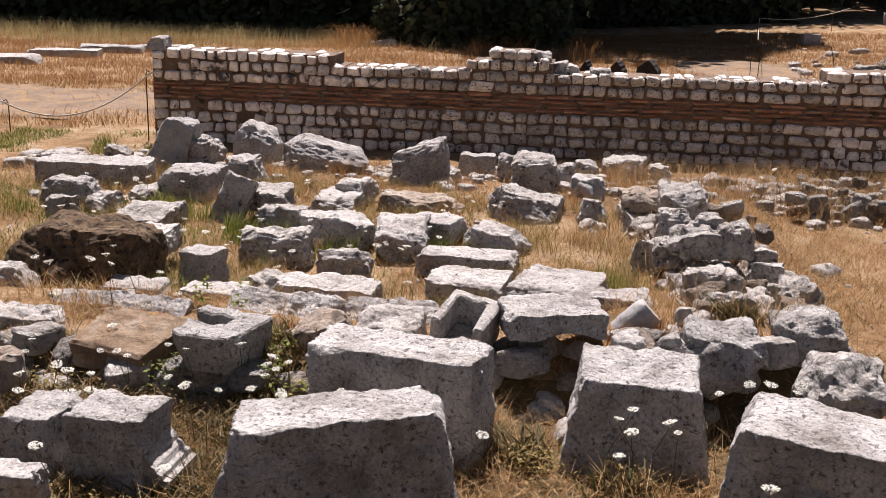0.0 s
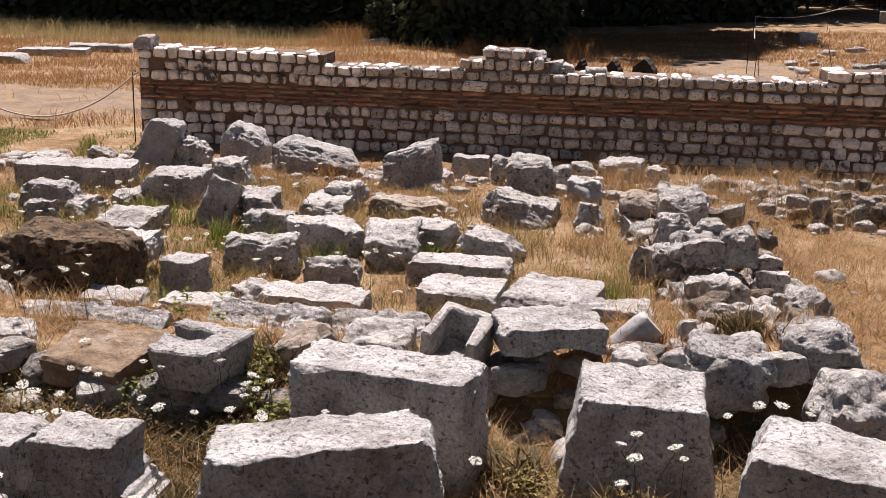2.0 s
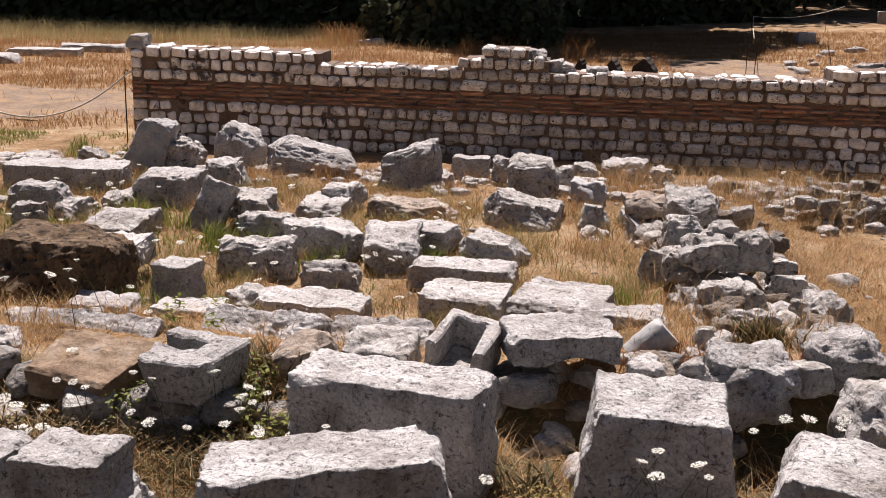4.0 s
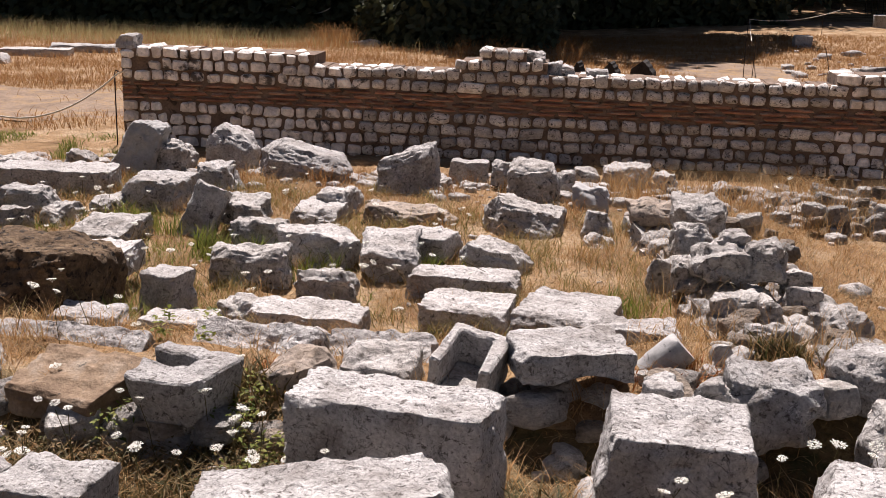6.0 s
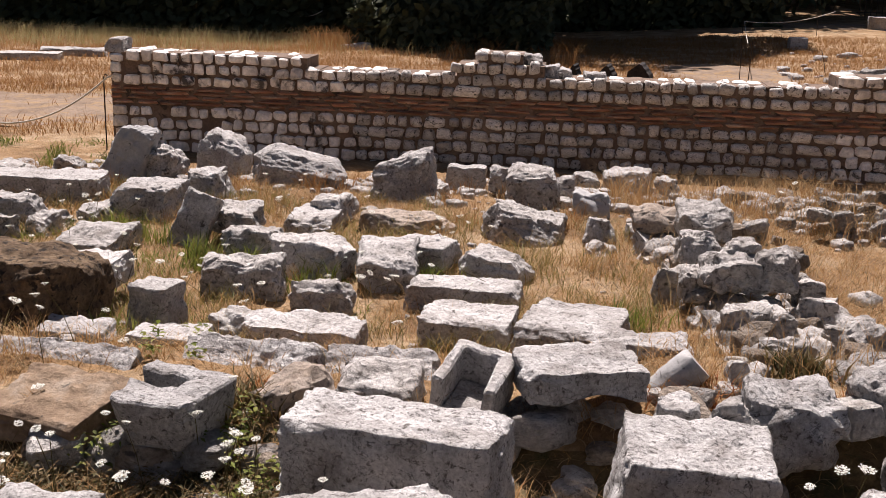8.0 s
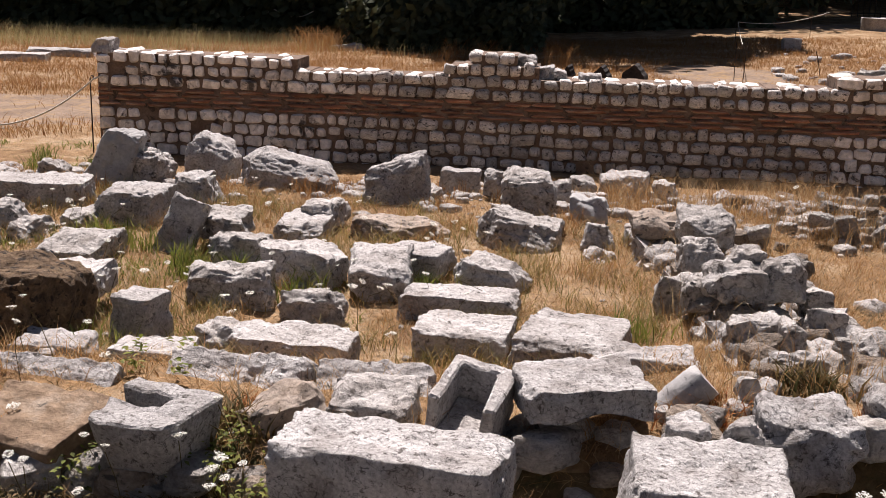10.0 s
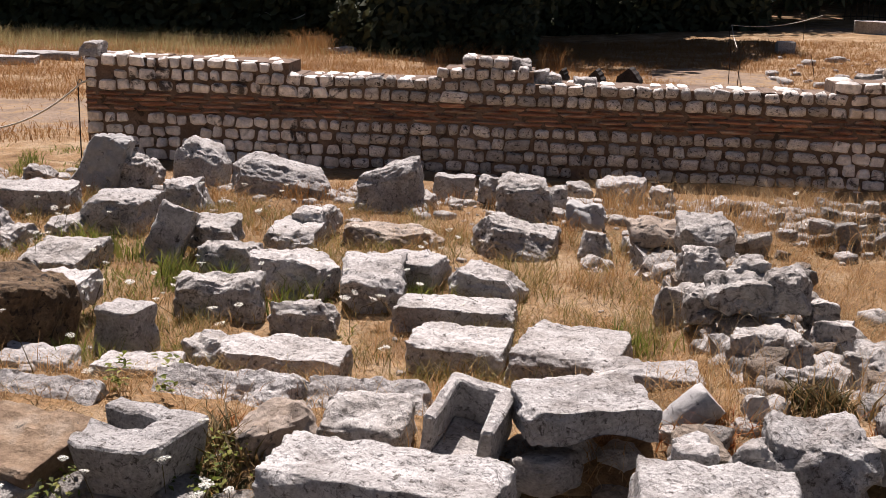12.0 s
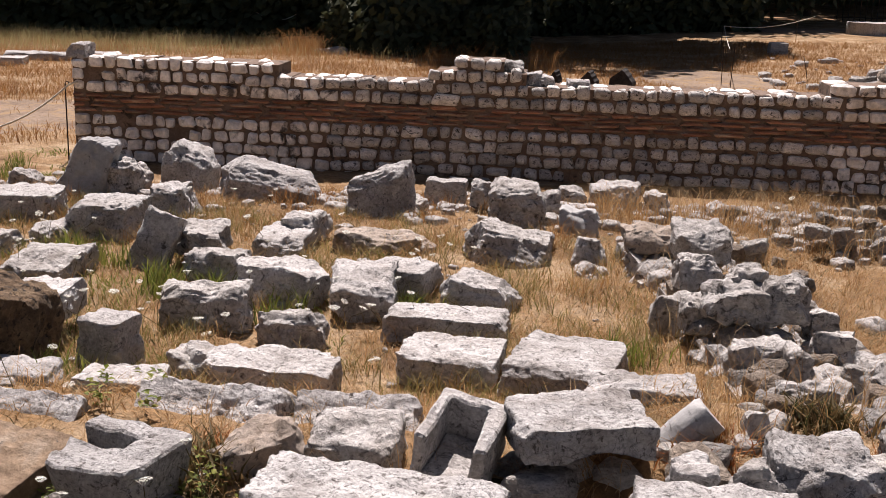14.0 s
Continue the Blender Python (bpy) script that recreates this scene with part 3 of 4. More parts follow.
stone("stone_slab", "pale limestone slab fragment in weeds", (-0.32, -8.46, 0.88), (0.55, 0.28, 0.17), kind='worn', seed=87)
stone("rubble_stone", "brownish flat stone in weeds", (-0.06, -9.14, 0.92), (0.29, 0.13, 0.17), kind='rock', seed=88, mat='brown_grey')
stone("stone_slab", "thin broken pale slab", (-0.82, -4.44, 0.87), (0.44, 0.33, 0.17), kind='slab', seed=89)
stone("stone_slab", "flat reddish-grey rock level with the ground", (1.13, -4.63, 0.76), (0.71, 0.35, 0.17), kind='rock', seed=90, mat='brown_grey')


# ---- the masonry wall ----
COURSE, BRICK = 0.132, 0.055
WALL_LEFT, WALL_RIGHT = -3.0, 7.4


def rows_above(x):
    """How many stone courses still stand over the brick band."""
    if x < -0.74:
        return 3
    if x < 0.93:
        return 2
    if x < 1.18:
        return 3
    if x < 1.66:
        return 3.9
    if x < 1.98:
        return 3
    if x < 5.04:
        return 2
    return 3


def chamfer_box(seed):
    """A small squared stone of unit size with worn corners: 44 triangles."""
    rng = np.random.RandomState(seed)
    c = 0.11 + 0.1 * rng.rand()
    bm = bmesh.new()
    jit = rng.normal(size=(8, 3)) * 0.055
    for i in range(8):
        s = np.array([(i & 1) * 2 - 1, (i >> 1 & 1) * 2 - 1, (i >> 2 & 1) * 2 - 1]) * 0.5
        for axis in range(3):
            p = s * (1 - 2 * c * (0.7 + 0.6 * rng.rand(3)))
            p[axis] = s[axis] * (1 + 0.08 * (rng.rand() - 0.5))
            bm.verts.new(p + jit[i])
    bmesh.ops.convex_hull(bm, input=bm.verts)
    me = bpy.data.meshes.new("wall_piece")
    bm.to_mesh(me)
    bm.free()
    me.polygons.foreach_set("use_smooth", [True] * len(me.polygons))
    me.set_sharp_from_angle(angle=radians(52))
    return me


def build_wall():
    wall = new("wall_north")
    tagged(wall, "ruined wall of small pale limestone blocks with a red brick band", "wall", kind="structure")
    # core with a stepped top
    bm = bmesh.new()
    x = WALL_LEFT + 0.02
    while x < WALL_RIGHT:
        x2 = min(WALL_RIGHT, x + 0.12)
        top = 1.22 + COURSE * rows_above((x + x2) / 2) - 0.03 + 0.018 * noise.noise((x * 5, 0, 0))
        mid = Matrix.Translation(((x + x2) / 2, 0.302, (0.1 + top) / 2)) @ Matrix.Diagonal((x2 - x, 0.576, top - 0.1, 1))
        bmesh.ops.create_cube(bm, size=1, matrix=mid)
        x = x2
    me = bpy.data.meshes.new("core")
    bm.to_mesh(me)
    bm.free()
    me.materials.append(MATS["mortar"])
    part_mesh("core", me, wall, "dark crumbling mortar")
    stones = [chamfer_box(s) for s in range(14)]
    bricks = [chamfer_box(100 + s) for s in range(6)]
    for me in stones:
        me.materials.append(MATS["wall_stone"])
    for me in bricks:
        me.materials.append(MATS["brick"])
    rng = np.random.RandomState(5)
    rest = {"stones": ([], [], MATS["wall_stone"]), "bricks": ([], [], MATS["brick"])}

    def piece(kind, me, m, single):
        if single:
            part_mesh("stone" if kind == "stones" else "brick", me, wall, at=m)
        else:
            vs, fs, _ = rest[kind]
            base = len(vs)
            vs.extend(m @ v.co for v in me.vertices)
            fs.extend([base + i for i in p.vertices] for p in me.polygons)

    def course(z, height, top_course=False, row=0):
        x = WALL_LEFT + rng.rand() * 0.05
        while x < WALL_RIGHT:
            w = (0.105 + 0.1 * rng.rand() ** 1.3) * (1.35 if rng.rand() < 0.1 else 1)
            keep = row < rows_above(x + w / 2) if row >= 0 else True
            if keep and rng.rand() > 0.012:
                h = height * (0.72 + 0.19 * rng.rand())
                last = row >= 0 and row + 1 >= rows_above(x + w / 2)
                depth = 0.15
                if last:
                    h *= 0.85 + 0.3 * rng.rand()
                m = pose(x + w / 2, -0.014 + depth / 2 - 0.024 * rng.rand(), z + h / 2 + 0.008 + 0.006 * rng.normal(), 3 * rng.normal() if last else 0, 3.0 * rng.normal(), 2 * rng.normal())
                m = m @ Matrix.Diagonal((w * (0.86 + 0.1 * rng.rand()), depth, h, 1))
                piece("stones", stones[rng.randint(len(stones))], m, -0.2 < x < 5.0)
                if last and rng.rand() < 0.35:
                    m2 = pose(x + w / 2, 0.45, z + height / 2 - 0.01 * rng.rand(), 0, 3 * rng.normal(), 0) @ Matrix.Diagonal((w * 0.95, 0.28, h, 1))
                    piece("stones", stones[rng.randint(len(stones))], m2, False)
            x += w + 0.008 + 0.018 * rng.rand()

    for r in range(6):
        course(1.0 - COURSE * (r + 1), COURSE, row=-1)
    for r in range(4):
        course(1.22 + COURSE * r, COURSE, row=r)
    for r in range(4):
        x = WALL_LEFT + 0.02 - rng.rand() * 0.2
        while x < WALL_RIGHT:
            w = 0.2 + 0.26 * rng.rand()
            a = max(x, WALL_LEFT + 0.01)
            m = pose((a + x + w) / 2, 0.102 - 0.014 * rng.rand(), 1.0 + BRICK * (r + 0.5) + 0.003 * rng.normal(), 0, 0.6 * rng.normal(), 0)
            piece("bricks", bricks[rng.randint(len(bricks))], m @ Matrix.Diagonal(((x + w - a) * 0.98, 0.2, BRICK * (0.72 + 0.16 * rng.rand()), 1)), True)
            x += w + 0.008 + 0.01 * rng.rand()
    for key, (vs, fs, mat) in rest.items():
        if vs:
            ob = part_mesh("far_" + key, mesh_from("far_" + key, vs, fs, mat, smooth=False), wall)
            ob["kind"] = "stuff"


build_wall()


# ---- carved and round pieces ----
carved("notched_block", "grey limestone block with a square notch cut in its top", (0.86, -8.78, 0.97),
       [(-0.17, -0.15), (-0.12, -0.18), (0.11, -0.17), (0.15, -0.12), (0.21, 0.13), (0.17, 0.16), (-0.17, 0.21), (-0.19, 0.12), (0.05, 0.075), (0.035, -0.015), (-0.06, 0.0), (-0.185, 0.03)], 0.2, 0.12, mat="lichened",
       rx=4, rz=-8, seed=3, outer=[(-0.184, 0.029), (-0.06, -0.001), (0.036, -0.016), (0.051, 0.076), (-0.189, 0.119)], under=0.78)
carved("stone_trough", "broken hollow limestone trough, open on one side", (1.94, -8.4, 0.97),
       [(-0.125, -0.19), (-0.085, -0.19), (-0.072, 0.08), (0.066, 0.08), (0.08, -0.19), (0.125, -0.17), (0.135, 0.13), (-0.12, 0.14)], 0.25, 0.1, rx=10, ry=10, rz=-10, seed=9,
       outer=[(-0.086, -0.18), (0.079, -0.18), (0.065, 0.079), (-0.073, 0.079)])
stone("column_piece", "smooth pale marble column fragment leaning on straw", (2.695, -8.27, 1.06), (0.15, 0.15, 0.2), kind="drum", seed=91, rx=-6, ry=46, mat="marble", category="column fragment")
stone("leaning_column", "smooth grey marble column fragment leaning by the wall", (-1.62, -3.25, 0.64), (0.4, 0.32, 0.68), kind="worn", seed=92, ry=22, taper=0.26, clips=3, mat="marble", category="column fragment")
stone("rubble_stone", "dark broken stone behind the leaning column", (-1.2, -3.2, 0.68), (0.3, 0.3, 0.42), kind="rock", seed=93)


def moulding(parent_at):
    """The stepped base moulding of the cracked block."""
    profile = [(0, 0), (0.15, 0), (0.15, 0.035), (0.12, 0.04), (0.115, 0.065), (0.09, 0.075), (0.08, 0.1), (0.055, 0.115), (0.05, 0.14), (0, 0.2)]
    bm = bmesh.new()
    f = bm.faces.new([bm.verts.new((x, -0.13, z)) for x, z in profile])
    up = bmesh.ops.extrude_face_region(bm, geom=[f])
    bmesh.ops.translate(bm, verts=[v for v in up["geom"] if isinstance(v, bmesh.types.BMVert)], vec=(0.0, 0.27, 0))
    bmesh.ops.recalc_face_normals(bm, faces=bm.faces)
    me = bpy.data.meshes.new("moulding")
    bm.to_mesh(me)
    bm.free()
    me.materials.append(MATS["limestone"])
    ob = part_mesh("moulding", me, bpy.data.objects["moulded_block"], "pale stepped moulding")
    ob.matrix_basis = parent_at


moulding(pose(0.13, 0.0, 0.06, 0, 0, 0) @ Matrix.Diagonal((0.85, 1, 0.75, 1)))

# ---- ruined footings and rubble ----
def rubble_core(parent, along, half_width, top, foot, length_steps, mat, seed, rough=0.05):
    """Mortared rubble: a long low mass with steep flanks, broken and pitted; along(s) gives its middle line."""
    profile = [(-1.12, 0.0), (-1.1, 0.2), (-1.06, 0.4), (-1.03, 0.6), (-1.0, 0.8), (-0.93, 0.95)] + [(-0.8 + 0.1 * i, 1.0) for i in range(17)] + [
        (0.93, 0.95), (1.0, 0.8), (1.04, 0.55), (1.08, 0.3), (1.12, 0.0)]
    verts, faces = [], []
    k = len(profile)
    for i in range(length_steps + 1):
        x, y = along(i / length_steps)
        x2, y2 = along(i / length_steps + 0.01)
        side = Vector((y2 - y, x - x2, 0)).normalized()
        for u, v in profile:
            p = Vector((x, y, 0)) + side * u * half_width
            p.z = foot + (top(p.x, p.y) - foot) * v
            q = p * 5.2 + Vector((seed, 0, 0))
            near = noise.voronoi(q)[0]
            bump = 1.1 * (near[1] - near[0]) - 0.55 + 0.8 * noise.fractal(p * 9 + Vector((seed, 3, 0)), 0.9, 2.1, 4)
            p += (side * (u if v < 0.97 else 0.2 * u) + Vector((0, 0, 1 if v > 0.9 else 0.25))) * bump * rough
            verts.append(p)
    for i in range(length_steps):
        for j in range(k - 1):
            a = i * k + j
            faces.append((a, a + 1, a + k + 1, a + k))
    faces += [tuple(range(k)), tuple(range(len(verts) - 1, len(verts) - 1 - k, -1))]
    me = mesh_from("core", verts, faces, MATS[mat])
    me.set_sharp_from_angle(angle=radians(40))
    part_mesh("core", me, parent, "pitted mortared rubble core")


def ruin_top(x, y):
    return 0.94 + 0.07 * smoothstep(-6.5, -6.9, y) - 0.06 * smoothstep(-5.2, -4.4, y) + 0.08 * noise.noise((x * 3, y * 3, 1)) + 0.05 * smoothstep(-7.3, -7.9, y)


ruin = ruined_wall("ruined_wall", "low ruined wall of rough grey rubble", 2.98, 3.75, -8.15, -4.5, lambda x, y: ruin_top(x, y) + 0.05, 0.15, 21, layers=1, filled=0.42)
rubble_core(ruin, lambda s: (3.42 - 0.36 * s ** 1.5, -8.1 + 3.7 * s), 0.37, ruin_top, 0.6, 110, "rough", 5.0, 0.085)
footing = ruined_wall("ruined_wall", "low rubble footing beside the brick-banded wall", 2.7, 6.4, -3.5, -2.3,
                      lambda x, y: 0.79 + 0.06 * noise.noise((x * 3, y * 3, 1)), 0.16, 22, layers=1, size=0.9, filled=0.6)
rubble_core(footing, lambda s: (2.5 + 4.2 * s, -3.0 + 0.15 * s), 0.5, lambda x, y: 0.73 + 0.07 * noise.noise((x * 3, y * 3, 1)), 0.3, 120, "brown_grey", 9.0, 0.085)
heap = ruined_wall("rubble_heap", "heap of pale broken masonry behind the wall", 5.6, 8.4, 0.75, 2.6,
                   lambda x, y: 1.44 + 0.2 * smoothstep(5.6, 6.4, x) + 0.1 * noise.noise((x * 2, y * 2, 4)), 0.22, 25, layers=2, size=1.0, filled=0.8)
rubble_core(heap, lambda s: (5.65 + 3.0 * s, 1.7), 0.8, lambda x, y: 1.32 + 0.2 * smoothstep(5.6, 6.4, x), 0.6, 60, "brown_grey", 15.0, 0.1)
stone("stone_block", "squared pale block on the corner of the wall", (-2.93, 0.16, 1.58), (0.21, 0.3, 0.15), kind="worn", seed=175)
for bx, bw, bh, bseed in ((1.75, 0.3, 0.12, 171), (1.98, 0.24, 0.15, 172), (2.14, 0.2, 0.11, 173), (2.5, 0.26, 0.08, 174)):
    stone("rubble_stone", "pale loose stone on the broken top of the wall", (bx, 0.28, 1.22 + COURSE * rows_above(bx) - 0.04), (bw, 0.3, bh), kind="worn", seed=bseed)
ruined_wall("terrace_footing", "dark rubble footing under the slabs", 1.95, 3.75, -8.52, -8.26,
            lambda x, y: 1.05 + 0.07 * smoothstep(2.5, 2.8, x), 0.17, 23, layers=3, size=1.1)
ruined_wall("terrace_footing", "dark rubble footing overgrown with weeds", -0.9, 1.55, -8.82, -8.56,
            lambda x, y: 0.99, 0.17, 24, layers=2, size=1.1)


def small_rubble(name, label, spots, seed, low, high):
    rng = np.random.RandomState(seed)
    verts, faces = [], []
    bases = [stone_shape((1, 1, 1), "rock", 400 + i, 0, 7, 4) for i in range(6)]
    for x, y in spots:
        r = low + (high - low) * rng.rand() ** 2.5
        p, f = bases[rng.randint(6)]
        a = rng.rand() * 6.283
        c, d = math.cos(a), math.sin(a)
        q = (p - (0, 0, 0.45)) * (r, r * (0.6 + 0.4 * rng.rand()), r * 0.7)
        i = len(verts)
        z = ground_z(x, y)
        verts += [(x + c * v[0] - d * v[1], y + d * v[0] + c * v[1], z + v[2]) for v in q]
        faces += [[i + k for k in quad] for quad in f]
    ob = new(name, mesh_from(name, verts, faces, MATS["rough"]))
    tagged(ob, label, "rubble", kind="stuff")


def by_wall(x, y):
    return 0.06 + 0.9 * smoothstep(-4.2, -3.4, y) * (1 - smoothstep(-2.4, -1.2, y)) + (0.5 if -9.1 < y < -8.6 else 0)


small_rubble("small_rubble", "small grey rubble stones scattered in dry grass", scatter(-3.2, 6.0, -10.4, -1.2, 1050, 31, by_wall), 31, 0.03, 0.2)


# ---- beyond the wall ----
def earth_patch(name, label, cx, cy, rx, ry, turn, seed):
    """Bare pale earth with an uneven border, lying on the ground."""
    rings, spokes = 10, 56
    verts, faces = [], []
    for k in range(rings + 1):
        for j in range(spokes):
            a = j * 2 * math.pi / spokes
            edge = 1 + 0.16 * noise.noise((math.cos(a) * 2, math.sin(a) * 2, seed)) + 0.09 * noise.noise((math.cos(a) * 8, math.sin(a) * 8, seed))
            u, v = math.cos(a) * rx * edge * k / rings, math.sin(a) * ry * edge * k / rings
            x, y = cx + u * math.cos(turn) - v * math.sin(turn), cy + u * math.sin(turn) + v * math.cos(turn)
            verts.append((x, y, ground_z(x, y) + 0.02 - 0.022 * (k / rings) ** 4))
    for k in range(rings):
        for j in range(spokes):
            faces.append((k * spokes + j, k * spokes + (j + 1) % spokes, (k + 1) * spokes + (j + 1) % spokes, (k + 1) * spokes + j))
    ob = new(name, mesh_from(name, verts, faces, PALE_EARTH))
    tagged(ob, label, "path", kind="structure")


PALE_EARTH = surface("pale_earth", [(0.3, (0.13, 0.086, 0.056)), (0.6, (0.205, 0.147, 0.104))], 1.5, 14.0, bump=0.8,
                     spots=(0.25, 0.16, 0.078), spot_scale=3.0, spot_at=0.5, spread=0.12, vary=0.0, fine_mix=0.35)
earth_patch("path", "bare pale trodden earth path", -7.3, 2.9, 4.4, 1.9, 0.05, 1)
earth_patch("path", "pale bare patch in the dry grass", 5.3, 11.6, 1.5, 2.2, 0.2, 2)
earth_patch("path", "pale trodden earth path towards the woods", 13.5, 25.5, 7.0, 1.5, 0.12, 3)

for bx, by, bw in ((-9.9, 8.0, 2.6), (-9.0, 10.0, 1.5), (-8.5, 11.4, 1.5), (-7.6, 12.0, 0.9)):
    stone("kerb_stone", "low pale stone kerb block in golden grass", (bx, by, ground_z(bx, by) - 0.05), (bw, 0.6, 0.2), kind="slab", seed=int(120 + bw * 10 + by), rz=12)
stone("stone_block", "pale squared stone block standing in the field", (7.62, 16.9, ground_z(7.6, 16.9) - 0.08), (0.42, 0.45, 0.36), kind="block", seed=141)
stone("stone_slab", "grey stone lying at the edge of the trees", (-3.1, 15.4, ground_z(-3.1, 15.4) - 0.05), (0.75, 0.4, 0.17), kind="worn", seed=142, ry=-5)
for tx, ty, tz, th, ts in ((2.2, 4.2, 0.95, 0.30, 1), (2.68, 4.3, 0.95, 0.30, 2), (3.16, 4.4, 0.95, 0.33, 3)):
    # dark upturned wedges behind the wall
    bm = bmesh.new()
    span = 0.03 + 0.045 * ts
    teeth = [(-span, -0.6), (-span, th - 0.14), (-span * 0.1, th)] + [(-span * 0.1 + span * 1.1 * k / 6 + (0.012 if k % 2 else 0), th - (th * 0.55) * (k / 6) ** 1.3) for k in range(1, 7)] + [(span, -0.6)]
    f = bm.faces.new([bm.verts.new((x, 0, z)) for x, z in teeth])
    up = bmesh.ops.extrude_face_region(bm, geom=[f])
    bmesh.ops.translate(bm, verts=[v for v in up["geom"] if isinstance(v, bmesh.types.BMVert)], vec=(0.03, 0.22, 0.02))
    bmesh.ops.recalc_face_normals(bm, faces=bm.faces)
    me = bpy.data.meshes.new("dark_wedge")
    bm.to_mesh(me)
    bm.free()
    me.materials.append(MATS["dark_metal"])
    wedge = new("dark_wedge", me)
    wedge.matrix_basis = pose(tx, ty, tz, 0, 6, -8)
    tagged(wedge, "dark upright broken wedge behind the masonry wall", "stone fragment", "dark wedges")


def tube(name, points, radius, mat, parent=None, label="", sides=7):
    verts, faces = [], []
    for i, p in enumerate(points):
        a, b = Vector(points[max(0, i - 1)]), Vector(points[min(len(points) - 1, i + 1)])
        axis = (b - a).normalized()
        side = axis.orthogonal().normalized() if abs(axis.z) > 0.9 else axis.cross(Vector((0, 0, 1))).normalized()
        other = axis.cross(side)
        for k in range(sides):
            an = 2 * math.pi * k / sides
            verts.append(Vector(p) + side * math.cos(an) * radius + other * math.sin(an) * radius)
    for i in range(len(points) - 1):
        for k in range(sides):
            faces.append((i * sides + k, i * sides + (k + 1) % sides, (i + 1) * sides + (k + 1) % sides, (i + 1) * sides + k))
    return part_mesh(name, mesh_from(name, verts, faces, mat), parent, label)


def rod(x, y, height, hook=0.0, lean=(0.0, 0.0), radius=0.008):
    z = ground_z(x, y)
    pts = [(x, y, z - 0.1), (x + lean[0] * 0.5, y, z + height * 0.5), (x + lean[0], y, z + height)]
    if hook:
        pts += [(x + lean[0] + hook * 0.3, y, z + height + abs(hook) * 0.6), (x + lean[0] + hook * 0.8, y, z + height + abs(hook) * 0.45), (x + lean[0] + hook, y, z + height - abs(hook) * 0.2)]
    ob = tube("barrier_rod", pts, radius, MATS["iron"])
    return tagged(ob, "thin rusted iron barrier rod with a hook" if hook else "thin rusted iron barrier rod", "barrier rod", "barrier rods")


def rope(a, b, sag, radius=0.011, label="pale sagging barrier rope"):
    pts = [tuple(Vector(a).lerp(Vector(b), i / 20) - Vector((0, 0, sag * 4 * (i / 20) * (1 - i / 20)))) for i in range(21)]
    return tagged(tube("barrier_rope", pts, radius, MATS["rope"]), label, "rope", "barrier ropes")


rod(-3.05, -0.04, 0.84, 0.05)
rod(-4.98, 0.13, 0.36, -0.08)
rope((-3.0, -0.05, 1.3), (-5.08, 0.12, 0.86), 0.34)
rope((-3.02, -0.05, 1.29), (-2.9, -0.05, 1.33), 0.0)
rod(5.5, 9.8, 0.85, 0.0, (0.03, 0))
rod(5.45, 10.6, 0.75, 0.0, (-0.01, 0))
rod(6.5, 18.6, 0.6)
rod(7.4, 12.1, 0.5, 0.0, (-0.14, 0))
rod(8.75, 20.5, 0.55)
rope((5.5, 10.2, 1.24), (6.4, 17.6, 1.3), 0.05, 0.007)
rope((6.4, 17.6, 1.3), (9.2, 20.5, 1.5), 0.14, 0.008)
rod(-8.9, 22.5, 0.5)
rod(-6.6, 22.0, 0.85)
rod(-5.3, 21.5, 0.85)
rope((-9.6, 22.6, 0.55), (-8.4, 22.4, 0.85), 0.02, 0.011)
rope((-8.4, 22.4, 0.85), (-6.6, 22.0, 1.02), 0.16, 0.011)
rope((-6.6, 22.0, 1.02), (-5.3, 21.5, 1.04), 0.2, 0.011)

for fx, fy, fs, fk in ((8.9, 12.5, 0.5, 151), (9.6, 13.6, 0.7, 152), (8.3, 10.4, 0.42, 153), (9.0, 9.0, 0.55, 154), (7.7, 7.6, 0.4, 155), (10.4, 15.2, 0.6, 156), (8.0, 6.2, 0.45, 157), (8.6, 7.0, 0.5, 158), (6.9, 5.2, 0.4, 159), (7.4, 4.6, 0.5, 160)):
    stone("rough_rock", "broken pale rubble rock in the far field", (fx, fy, ground_z(fx, fy) - 0.08), (fs, fs * 0.7, fs * 0.65), kind="rock", seed=fk, rz=fk * 31)
stone("stone_ring", "low round pale stone drum in the far field", (11.6, 24.2, ground_z(11.6, 24.2) - 0.1), (1.3, 1.3, 0.5), kind="drum", seed=165, category="stone drum")
small_rubble("far_rubble", "small pale rubble in the far field", scatter(6.5, 11.5, 4.0, 16.0, 160, 33), 33, 0.08, 0.3)
fence = new("iron_fence")
tagged(fence, "dark iron bar fence at the edge of the woods", "fence")
for k in range(30):
    fx = 12.2 + 0.2 * k
    tube("bar", [(fx, 31.0, ground_z(fx, 31.0) - 0.05), (fx, 31.0, ground_z(fx, 31.0) + 1.3)], 0.016, MATS["iron"], fence, sides=5)
for dz in (0.15, 1.2):
    tube("rail", [(12.1, 31.0, ground_z(12.1, 31) + dz), (18.1, 31.0, ground_z(18.1, 31) + dz)], 0.02, MATS["iron"], fence, sides=5)


